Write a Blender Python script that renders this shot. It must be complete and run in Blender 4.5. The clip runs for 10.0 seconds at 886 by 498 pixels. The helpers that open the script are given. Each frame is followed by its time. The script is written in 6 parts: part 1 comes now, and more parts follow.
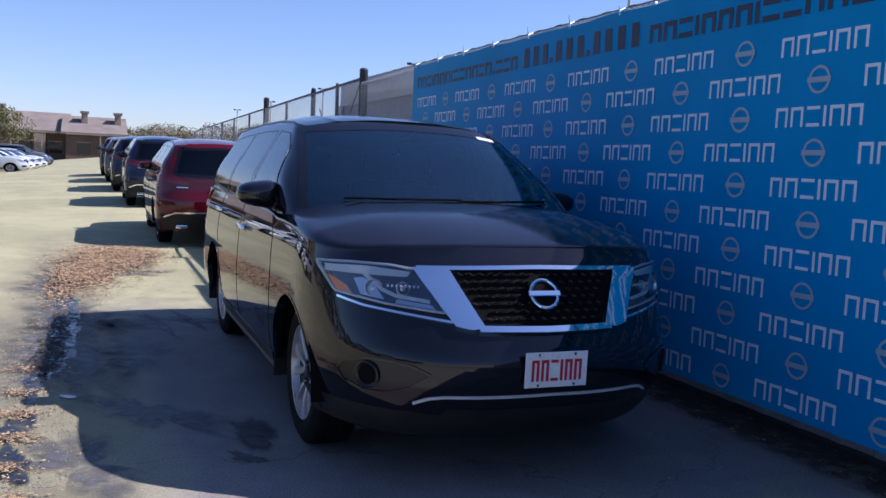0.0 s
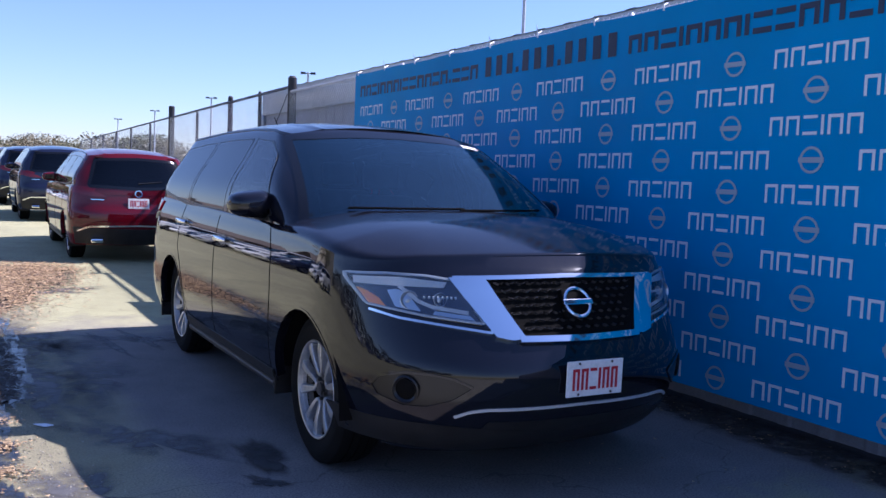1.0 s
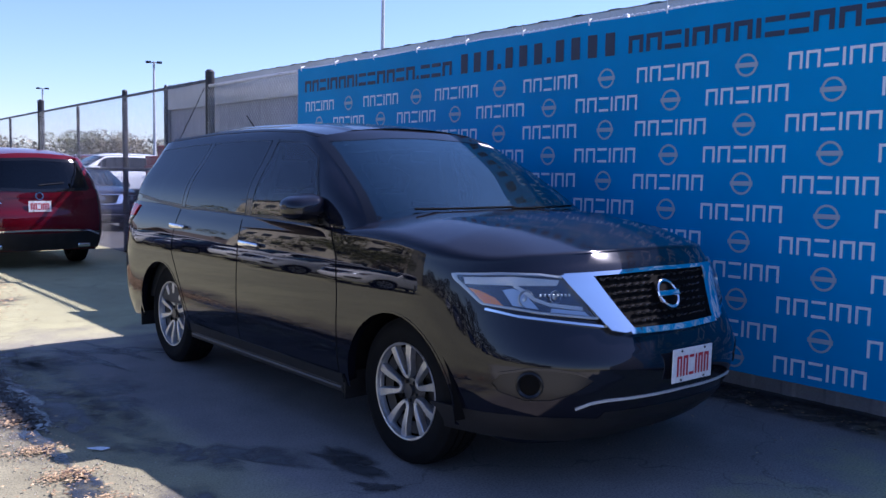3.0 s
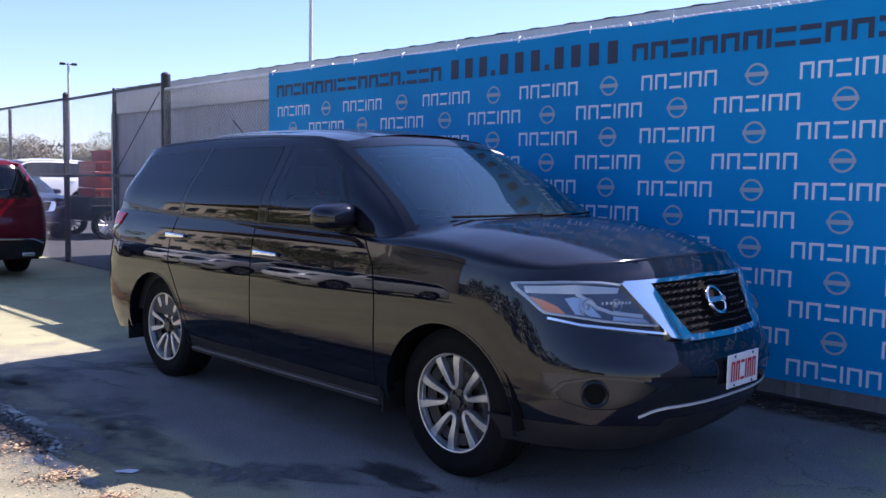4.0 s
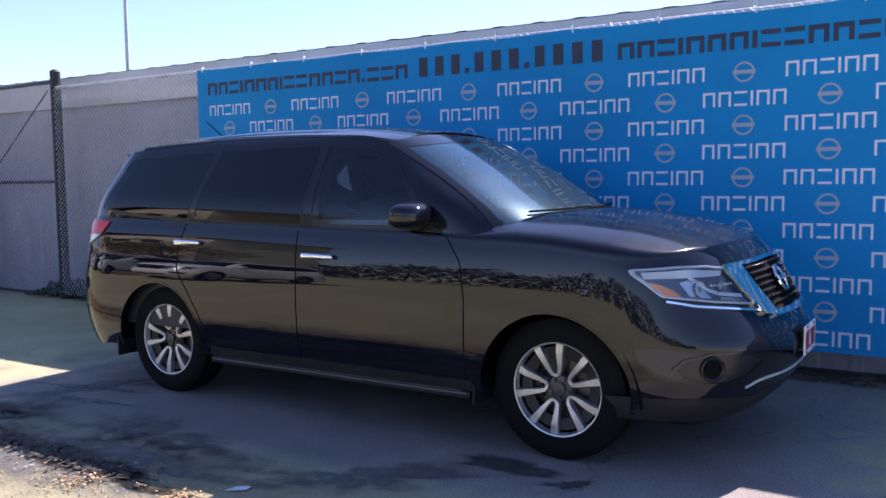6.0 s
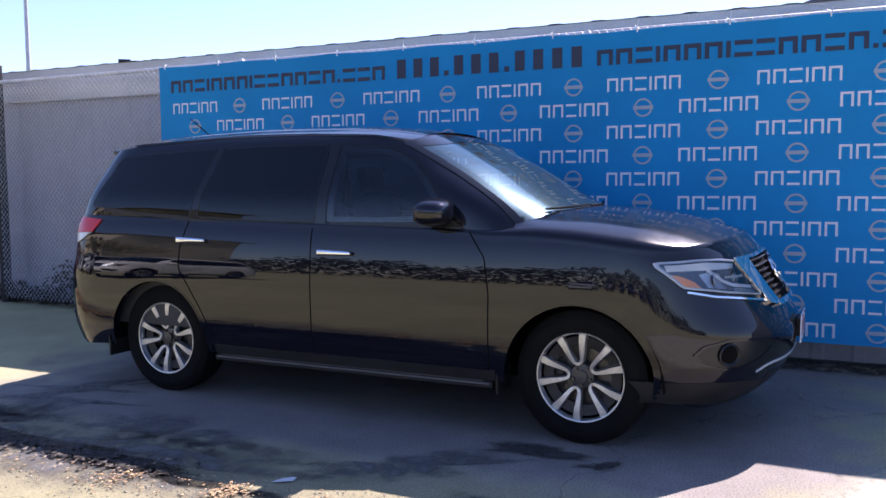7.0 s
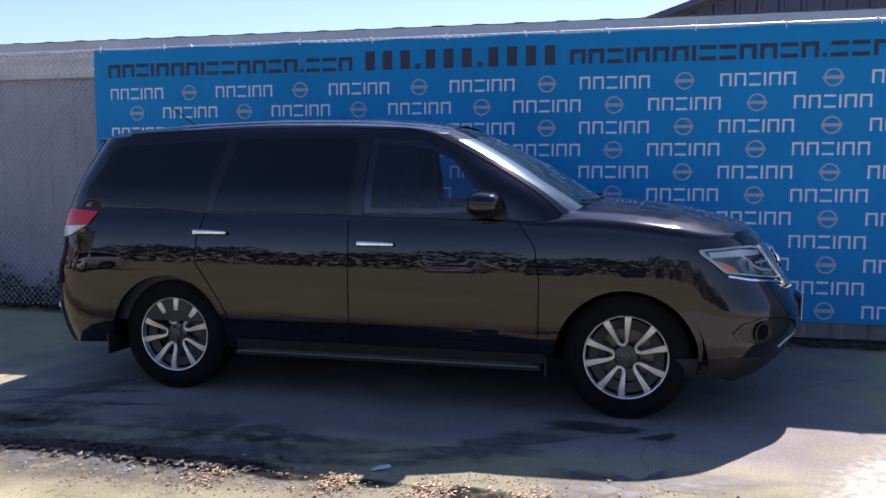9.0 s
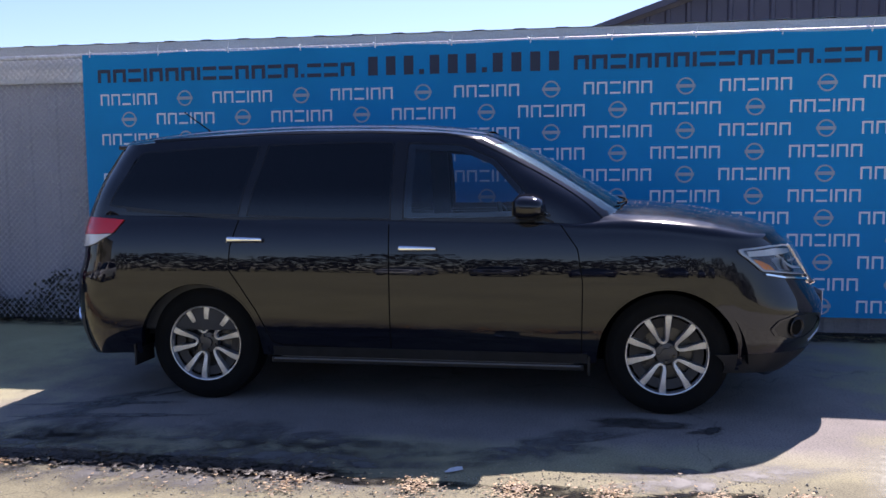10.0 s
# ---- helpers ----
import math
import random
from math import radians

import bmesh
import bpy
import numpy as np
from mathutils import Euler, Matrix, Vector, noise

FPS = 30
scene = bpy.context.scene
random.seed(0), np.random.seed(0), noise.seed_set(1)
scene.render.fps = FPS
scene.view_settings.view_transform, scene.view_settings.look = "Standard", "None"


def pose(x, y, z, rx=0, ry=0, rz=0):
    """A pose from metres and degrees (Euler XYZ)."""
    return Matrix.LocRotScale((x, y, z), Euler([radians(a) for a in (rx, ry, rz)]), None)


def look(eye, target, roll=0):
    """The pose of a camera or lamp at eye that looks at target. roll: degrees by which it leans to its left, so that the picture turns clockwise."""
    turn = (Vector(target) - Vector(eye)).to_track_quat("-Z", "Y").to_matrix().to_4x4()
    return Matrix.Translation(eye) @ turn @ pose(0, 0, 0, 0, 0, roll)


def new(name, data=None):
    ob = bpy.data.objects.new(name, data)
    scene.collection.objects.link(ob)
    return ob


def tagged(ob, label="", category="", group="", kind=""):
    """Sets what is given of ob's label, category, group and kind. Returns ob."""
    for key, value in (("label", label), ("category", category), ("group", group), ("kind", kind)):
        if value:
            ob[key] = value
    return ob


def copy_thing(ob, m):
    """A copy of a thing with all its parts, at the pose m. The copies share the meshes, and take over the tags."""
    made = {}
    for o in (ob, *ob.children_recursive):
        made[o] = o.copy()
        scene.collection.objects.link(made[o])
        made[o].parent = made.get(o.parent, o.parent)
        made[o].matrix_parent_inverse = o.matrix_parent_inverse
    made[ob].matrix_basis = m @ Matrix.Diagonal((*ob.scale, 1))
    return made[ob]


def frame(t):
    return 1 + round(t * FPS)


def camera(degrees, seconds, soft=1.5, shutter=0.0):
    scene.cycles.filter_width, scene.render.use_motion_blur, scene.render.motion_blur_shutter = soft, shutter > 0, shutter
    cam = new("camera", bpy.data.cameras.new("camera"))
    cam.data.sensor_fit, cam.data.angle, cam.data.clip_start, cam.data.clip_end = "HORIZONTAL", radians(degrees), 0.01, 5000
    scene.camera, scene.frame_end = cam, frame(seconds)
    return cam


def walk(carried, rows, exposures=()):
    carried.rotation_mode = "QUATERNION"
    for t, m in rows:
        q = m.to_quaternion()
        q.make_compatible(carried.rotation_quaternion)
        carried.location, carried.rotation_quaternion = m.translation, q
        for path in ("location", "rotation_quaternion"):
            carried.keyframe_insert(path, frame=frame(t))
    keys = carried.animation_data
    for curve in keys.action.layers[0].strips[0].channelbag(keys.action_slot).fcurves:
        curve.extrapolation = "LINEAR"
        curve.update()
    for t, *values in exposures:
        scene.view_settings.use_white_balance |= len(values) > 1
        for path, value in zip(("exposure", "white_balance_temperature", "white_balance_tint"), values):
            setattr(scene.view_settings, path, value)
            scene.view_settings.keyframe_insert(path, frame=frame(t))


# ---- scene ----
cam = camera(54.2, 10.0)
PATH = [
    (0, (0.093, 0.165, 1.448), (0.846, 2.008, 1.261), 2.6),
    (0.5, (-0.186, 0.337, 1.427), (0.664, 2.135, 1.217), 0.8),
    (1, (-0.452, 0.522, 1.412), (0.532, 2.256, 1.259), 2.3),
    (1.5, (-0.78, 0.603, 1.422), (0.255, 2.305, 1.239), 0.7),
    (2, (-0.99, 0.791, 1.412), (0.099, 2.459, 1.231), 1.5),
    (2.5, (-1.191, 0.978, 1.435), (-0.03, 2.6, 1.289), 2.8),
    (3, (-1.471, 1.125, 1.441), (-0.195, 2.655, 1.272), 1.0),
    (3.2, (-1.528, 1.212, 1.441), (-0.228, 2.721, 1.255), 1.0),
    (4.3, (-2.059, 1.747, 1.44), (-0.6, 3.104, 1.272), 0.2),
    (4.5, (-2.169, 1.841, 1.47), (-0.685, 3.167, 1.268), -0.4),
    (5, (-2.388, 2.136, 1.46), (-0.863, 3.413, 1.254), 0.0),
    (5.5, (-2.607, 2.387, 1.452), (-1.019, 3.59, 1.274), 1.2),
    (5.7, (-2.707, 2.506, 1.451), (-1.075, 3.649, 1.28), 0.4),
    (7, (-3.325, 3.166, 1.43), (-1.529, 4.032, 1.27), -0.4),
    (7.5, (-3.52, 3.453, 1.458), (-1.67, 4.189, 1.271), 0.7),
    (8, (-3.644, 3.737, 1.462), (-1.771, 4.419, 1.295), 1.3),
    (8.5, (-3.816, 4.006, 1.44), (-1.912, 4.599, 1.285), 0.3),
    (9, (-3.914, 4.309, 1.452), (-1.984, 4.798, 1.267), 0.0),
    (9.5, (-3.975, 4.621, 1.458), (-2.032, 5.057, 1.27), 0.0),
    (10, (-4.105, 4.958, 1.457), (-2.141, 5.289, 1.281), -0.5),
]
walk(cam, [(t, look(eye, target, roll)) for t, eye, target, roll in PATH],
     exposures=[(0, 0.50, 5450, 29), (0.5, 0.76, 5400, 31), (1.0, 0.86, 5350, 32), (2.5, 0.88, 5350, 32), (4.5, 1.26, 5850, 31), (5.5, 1.33, 5950, 31), (7.0, 1.34, 6050, 32), (7.5, 1.27, 6050, 32), (8.5, 0.92, 6050, 30), (10, 0.86, 6050, 29)])

# ---- light: clear autumn sky, sun behind the fence ----
SUN = Vector((0.91, -0.20, 1.0)).normalized()
world = bpy.data.worlds.new("sky")
scene.world = world
world.use_nodes = True
wt = world.node_tree
sky = wt.nodes.new("ShaderNodeTexSky")
sky.sky_type = "NISHITA"
sky.sun_disc = False
sky.sun_elevation = math.asin(SUN.z)
sky.sun_rotation = math.atan2(SUN.x, SUN.y)
sky.air_density, sky.dust_density, sky.ozone_density = 1.0, 0.25, 3.6
wt.nodes["Background"].inputs["Strength"].default_value = 0.092
wt.links.new(sky.outputs["Color"], wt.nodes["Background"].inputs["Color"])
sun_data = bpy.data.lights.new("sun", "SUN")
sun_data.energy, sun_data.angle, sun_data.color = 5.0, radians(0.55), (1.0, 0.935, 0.80)
sun = new("sun", sun_data)
sun.matrix_world = look(SUN * 60, (0, 0, 0))


# ---- materials ----
def mat(name, color, rough=0.5, metal=0.0, coat=0.0, spec=0.5, emit=None):
    m = bpy.data.materials.new(name)
    m.use_nodes = True
    b = m.node_tree.nodes["Principled BSDF"]
    b.inputs["Base Color"].default_value = (*color, 1)
    b.inputs["Roughness"].default_value = rough
    b.inputs["Metallic"].default_value = metal
    b.inputs["Coat Weight"].default_value = coat
    b.inputs["Coat Roughness"].default_value = 0.02
    b.inputs["Specular IOR Level"].default_value = spec
    if emit:
        b.inputs["Emission Color"].default_value = (*color, 1)
        b.inputs["Emission Strength"].default_value = emit
    return m


def node(m, kind, **values):
    n = m.node_tree.nodes.new(kind)
    for key, v in values.items():
        n.inputs[key.replace("_", " ")].default_value = v
    return n


def link(m, a, b):
    m.node_tree.links.new(a, b)


def coords(m, which="Object"):
    for n in m.node_tree.nodes:
        if n.bl_idname == "ShaderNodeTexCoord":
            return n.outputs[which]
    return m.node_tree.nodes.new("ShaderNodeTexCoord").outputs[which]


def ramp(m, source, stops):
    r = m.node_tree.nodes.new("ShaderNodeValToRGB")
    while len(r.color_ramp.elements) < len(stops):
        r.color_ramp.elements.new(0.5)
    for e, (at, c) in zip(r.color_ramp.elements, stops):
        e.position, e.color = at, (*c, 1) if len(c) == 3 else c
    link(m, source, r.inputs["Fac"])
    return r.outputs["Color"]


def mix(m, fac, a, b, how="MIX"):
    n = m.node_tree.nodes.new("ShaderNodeMix")
    n.data_type, n.blend_type = "RGBA", how
    for value, k in ((fac, 0), (a, 6), (b, 7)):
        if isinstance(value, (float, int)):
            n.inputs[k].default_value = value
        elif isinstance(value, tuple):
            n.inputs[k].default_value = (*value, 1)
        else:
            link(m, value, n.inputs[k])
    return n.outputs[2]


def noisy(m, scale, detail=4.0, rough=0.6, vector=None):
    n = node(m, "ShaderNodeTexNoise", Scale=scale, Detail=detail, Roughness=rough)
    link(m, vector or coords(m), n.inputs["Vector"])
    return n.outputs["Fac"]


def bump(m, height, strength, distance=0.01):
    n = node(m, "ShaderNodeBump", Strength=strength, Distance=distance)
    link(m, height, n.inputs["Height"])
    b = m.node_tree.nodes["Principled BSDF"]
    link(m, n.outputs["Normal"], b.inputs["Normal"])


def base(m, socket):
    link(m, socket, m.node_tree.nodes["Principled BSDF"].inputs["Base Color"])


def worn(name, color, rough=0.6, metal=0.0, scale=8.0, depth=0.25, relief=0.1, fine=60.0):
    """A surface with stains at one scale and grain at another."""
    m = mat(name, color, rough, metal)
    dark = tuple(c * (1 - depth) for c in color)
    lite = tuple(min(1, c * (1 + depth)) for c in color)
    big = ramp(m, noisy(m, scale), [(0.3, dark), (0.7, lite)])
    grain = ramp(m, noisy(m, fine, 2.0), [(0.3, (0.82, 0.82, 0.82)), (0.7, (1.0, 1.0, 1.0))])
    base(m, mix(m, 1.0, big, grain, "MULTIPLY"))
    if relief:
        bump(m, noisy(m, fine, 3.0), relief, 0.004)
    return m


def car_paint(name, color, dust=0.004):
    """Gloss lacquer; dust dulls the faces that look up."""
    m = mat(name, color, 0.5, 0.0, 1.0, 0.0)
    b = m.node_tree.nodes["Principled BSDF"]
    b.inputs["Coat IOR"].default_value = 1.49
    geo = m.node_tree.nodes.new("ShaderNodeNewGeometry")
    sep = m.node_tree.nodes.new("ShaderNodeSeparateXYZ")
    link(m, geo.outputs["Normal"], sep.inputs[0])
    flat = ramp(m, sep.outputs["Z"], [(0.55, (0, 0, 0)), (0.93, (1, 1, 1))])
    streak = ramp(m, noisy(m, 2.6, 6.0), [(0.35, (0.35, 0.35, 0.35)), (0.7, (1, 1, 1))])
    settled = mix(m, 1.0, flat, streak, "MULTIPLY")
    base(m, mix(m, settled, color, tuple(c + dust * k for c, k in zip(color, (1.7, 1.6, 1.45)))))
    link(m, mix(m, settled, (0.02, 0.02, 0.02), (0.16, 0.16, 0.16)), b.inputs["Coat Roughness"])
    n = node(m, "ShaderNodeBump", Strength=0.06, Distance=0.02)
    link(m, noisy(m, 1.6, 1.5), n.inputs["Height"])
    link(m, n.outputs["Normal"], b.inputs["Coat Normal"])
    return m


def glass(name, tint, gloss=(1.0, 1.0, 1.0), dust=0.0, ior=1.6):
    m = bpy.data.materials.new(name)
    m.use_nodes = True
    nt = m.node_tree
    out = nt.nodes["Material Output"]
    nt.nodes.remove(nt.nodes["Principled BSDF"])
    see = nt.nodes.new("ShaderNodeBsdfTransparent")
    see.inputs["Color"].default_value = (*tint, 1)
    shine = nt.nodes.new("ShaderNodeBsdfGlossy")
    shine.inputs["Roughness"].default_value = 0.02
    shine.inputs["Color"].default_value = (*gloss, 1)
    fr = nt.nodes.new("ShaderNodeFresnel")
    fr.inputs["IOR"].default_value = ior
    mx = nt.nodes.new("ShaderNodeMixShader")
    link(m, fr.outputs["Fac"], mx.inputs["Fac"])
    link(m, see.outputs["BSDF"], mx.inputs[1])
    link(m, shine.outputs["BSDF"], mx.inputs[2])
    if dust:
        # Dust film tinted sky blue: pale sky sheen and glare are in its colour.
        sky_film = nt.nodes.new("ShaderNodeBsdfGlossy")
        sky_film.inputs["Color"].default_value = (0.52, 0.78, 0.90, 1)
        sky_film.inputs["Roughness"].default_value = 0.22
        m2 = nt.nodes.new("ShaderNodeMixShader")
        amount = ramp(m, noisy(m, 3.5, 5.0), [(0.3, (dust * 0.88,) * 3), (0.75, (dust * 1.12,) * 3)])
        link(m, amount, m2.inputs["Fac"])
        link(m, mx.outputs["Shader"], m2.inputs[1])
        link(m, sky_film.outputs["BSDF"], m2.inputs[2])
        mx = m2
    link(m, mx.outputs["Shader"], out.inputs["Surface"])
    return m


M = {}
# Base colour lifted towards blue, standing in for glare haze over the blacks.
M["paint_black"] = car_paint("black_paint", (0.0048, 0.0052, 0.0095))
M["paint_red"] = car_paint("red_paint", (0.09, 0.003, 0.008))
M["paint_navy"] = car_paint("navy_paint", (0.012, 0.016, 0.04))
M["paint_grey"] = car_paint("grey_paint", (0.09, 0.095, 0.10))
M["paint_silver"] = car_paint("silver_paint", (0.42, 0.44, 0.46))
M["paint_white"] = car_paint("white_paint", (0.78, 0.78, 0.76))
M["chrome"] = mat("chrome", (0.86, 0.87, 0.88), 0.06, 1.0)
M["trim"] = worn("black_plastic", (0.018, 0.018, 0.019), 0.45, relief=0.15, fine=220)
M["frit"] = mat("black_glass_border", (0.006, 0.006, 0.007), 0.08, 0.0)
M["seal"] = mat("black_rubber_seal", (0.007, 0.007, 0.008), 0.3, spec=0.4)
M["rubber"] = worn("tyre_rubber", (0.006, 0.006, 0.006), 0.85, relief=0.3, fine=120)
M["rubber"].node_tree.nodes["Principled BSDF"].inputs["Specular IOR Level"].default_value = 0.15
M["trim"].node_tree.nodes["Principled BSDF"].inputs["Specular IOR Level"].default_value = 0.25
M["board_grey"] = mat("dull_grey_rubber", (0.10, 0.10, 0.105), 0.5)
M["alloy"] = worn("machined_alloy", (0.60, 0.60, 0.61), 0.38, 0.9, relief=0.02, depth=0.1)
M["alloy_dark"] = mat("dark_grey_alloy", (0.022, 0.022, 0.025), 0.4, 0.4)
M["hub"] = mat("grey_hub_alloy", (0.07, 0.07, 0.075), 0.35, 0.6)
M["disc"] = worn("brake_steel", (0.11, 0.105, 0.10), 0.4, 0.9)
M["grille"] = mat("dark_gloss_grille", (0.11, 0.11, 0.12), 0.12, 0.6)
M["satin"] = mat("satin_silver", (0.72, 0.73, 0.75), 0.34, 0.45)
M["under"] = mat("underbody_black", (0.006, 0.006, 0.006), 0.9, spec=0.05)
M["seat"] = worn("charcoal_cloth", (0.035, 0.036, 0.04), 0.9, relief=0.2, fine=300)
M["dash"] = worn("dashboard_plastic", (0.03, 0.03, 0.032), 0.6, relief=0.1, fine=200)
# Teal gloss tint and film amount stand in for the sky's reflected colour.
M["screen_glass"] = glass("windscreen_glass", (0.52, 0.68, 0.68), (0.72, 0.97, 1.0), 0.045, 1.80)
M["front_glass"] = glass("side_glass", (0.74, 0.80, 0.82), dust=0.004, ior=1.5)
M["privacy_glass"] = glass("privacy_glass", (0.03, 0.03, 0.032), ior=1.46)
M["lens"] = glass("lamp_lens", (0.88, 0.9, 0.92))
M["lamp_bowl"] = mat("lamp_reflector", (0.55, 0.58, 0.61), 0.28, 0.9)
M["lamp_white"] = mat("frosted_lamp_bar", (0.80, 0.83, 0.84), 0.25, 0.0, coat=0.5)
M["lamp_rim"] = mat("grey_lamp_bezel", (0.40, 0.44, 0.47), 0.25, 0.3)
M["lamp_dark"] = mat("lamp_housing", (0.09, 0.10, 0.12), 0.22, 0.7)
M["amber"] = mat("amber_plastic", (1.0, 0.34, 0.04), 0.15, coat=1.0)
M["red_lens"] = mat("red_lens", (0.50, 0.012, 0.022), 0.15, coat=0.3)
M["red_dark"] = mat("dark_red_lens", (0.13, 0.006, 0.012), 0.12, coat=0.3)
M["clear_lens"] = mat("clear_white_lens", (0.55, 0.55, 0.56), 0.15, coat=1.0)
M["plate_white"] = worn("plate_white", (0.78, 0.78, 0.78), 0.4, depth=0.04, relief=0)
M["plate_red"] = mat("plate_red_print", (0.42, 0.015, 0.03), 0.45)


# ---- mesh helpers ----
def part(name, bm, material, parent=None, label="", smooth=False):
    me = bpy.data.meshes.new(name)
    bm.normal_update()
    bm.to_mesh(me)
    bm.free()
    me.materials.append(material)
    if smooth:
        me.shade_smooth()
        me.set_sharp_from_angle(angle=radians(38))
    ob = new(name, me)
    if parent is not None:
        ob.parent = parent
    if label:
        ob["label"] = label
    return ob


def thing(name, m=None, label="", category="", group="", kind=""):
    ob = new(name)
    ob.empty_display_size = 0.1
    if m is not None:
        ob.matrix_basis = m
    return tagged(ob, label, category, group, kind)


def cuboid(bm, x0, x1, y0, y1, z0, z1, m=None):
    vs = [bm.verts.new(p) for p in ((x0, y0, z0), (x1, y0, z0), (x1, y1, z0), (x0, y1, z0), (x0, y0, z1), (x1, y0, z1), (x1, y1, z1), (x0, y1, z1))]
    for f in ((0, 3, 2, 1), (4, 5, 6, 7), (0, 1, 5, 4), (1, 2, 6, 5), (2, 3, 7, 6), (3, 0, 4, 7)):
        bm.faces.new([vs[i] for i in f])
    if m is not None:
        bmesh.ops.transform(bm, matrix=m, verts=vs)
    return vs


def box(x0, x1, y0, y1, z0, z1, bevel=0.0, segments=2):
    bm = bmesh.new()
    cuboid(bm, x0, x1, y0, y1, z0, z1)
    if bevel:
        bmesh.ops.bevel(bm, geom=bm.edges[:], offset=bevel, segments=segments, affect="EDGES", profile=0.6)
    return bm


def tube(bm, a, b, r, r2=None, n=8, caps=True):
    a, b = Vector(a), Vector(b)
    q = (b - a).to_track_quat("Z", "Y").to_matrix()
    r2 = r if r2 is None else r2
    rings = []
    for at, rad in ((a, r), (b, r2)):
        rings.append([bm.verts.new(at + q @ Vector((rad * math.cos(2 * math.pi * i / n), rad * math.sin(2 * math.pi * i / n), 0))) for i in range(n)])
    for i in range(n):
        bm.faces.new((rings[0][i], rings[0][(i + 1) % n], rings[1][(i + 1) % n], rings[1][i]))
    if caps:
        bm.faces.new(rings[0][::-1])
        bm.faces.new(rings[1])


def bent_rod(bm, pts, r, n=6):
    """One continuous rod through points."""
    rings = []
    for i, p in enumerate(pts):
        d = (pts[min(len(pts) - 1, i + 1)] - pts[max(0, i - 1)]).normalized()
        a = d.orthogonal().normalized() if not rings else (axis - d * axis.dot(d)).normalized()
        axis = a
        b = d.cross(a)
        rings.append([bm.verts.new(p + a * r * math.cos(2 * math.pi * k / n) + b * r * math.sin(2 * math.pi * k / n)) for k in range(n)])
    for p, q in zip(rings, rings[1:]):
        for k in range(n):
            bm.faces.new((p[k], p[(k + 1) % n], q[(k + 1) % n], q[k]))
    bm.faces.new(rings[0][::-1])
    bm.faces.new(rings[-1])
    bmesh.ops.recalc_face_normals(bm, faces=bm.faces[:])


def lathe(profile, n=48, axis="X"):
    """Turn (along, radius) points round an axis."""
    bm = bmesh.new()
    rings = []
    for a, r in profile:
        ring = []
        for i in range(n):
            c, s = math.cos(2 * math.pi * i / n) * r, math.sin(2 * math.pi * i / n) * r
            ring.append(bm.verts.new((a, c, s) if axis == "X" else (c, s, a)))
        rings.append(ring)
    for k in range(len(rings) - 1):
        for i in range(n):
            bm.faces.new((rings[k][i], rings[k][(i + 1) % n], rings[k + 1][(i + 1) % n], rings[k + 1][i]))
    bmesh.ops.recalc_face_normals(bm, faces=bm.faces[:])
    return bm


def curve_fn(points):
    """Smooth monotone interpolation through (x, y) points."""
    xs, ys = [p[0] for p in points], [p[1] for p in points]
    n = len(xs)
    d = [(ys[i + 1] - ys[i]) / (xs[i + 1] - xs[i]) for i in range(n - 1)]
    t = [d[0]] + [0.0 if d[i - 1] * d[i] <= 0 else 2 * d[i - 1] * d[i] / (d[i - 1] + d[i]) for i in range(1, n - 1)] + [d[-1]]

    def f(x):
        if x <= xs[0]:
            return ys[0] + t[0] * (x - xs[0])
        if x >= xs[-1]:
            return ys[-1] + t[-1] * (x - xs[-1])
        i = 0
        while x > xs[i + 1]:
            i += 1
        h = xs[i + 1] - xs[i]
        s = (x - xs[i]) / h
        return ((1 + 2 * s) * (1 - s) ** 2 * ys[i] + s * (1 - s) ** 2 * h * t[i] + s * s * (3 - 2 * s) * ys[i + 1] + s * s * (s - 1) * h * t[i + 1])
    return f


def resample(points, n):
    """n points at even steps along a polyline."""
    ds = [0.0]
    for a, b in zip(points, points[1:]):
        ds.append(ds[-1] + math.hypot(b[0] - a[0], b[1] - a[1]))
    out = []
    for k in range(n):
        d = ds[-1] * k / (n - 1)
        i = 0
        while i < len(points) - 2 and d > ds[i + 1]:
            i += 1
        s = (d - ds[i]) / max(1e-9, ds[i + 1] - ds[i])
        out.append((points[i][0] + s * (points[i + 1][0] - points[i][0]), points[i][1] + s * (points[i + 1][1] - points[i][1])))
    return out


def inside(poly, x, y):
    hit = False
    for (x0, y0), (x1, y1) in zip(poly, poly[1:] + poly[:1]):
        if (y0 > y) != (y1 > y) and x < (x1 - x0) * (y - y0) / (y1 - y0) + x0:
            hit = not hit
    return hit


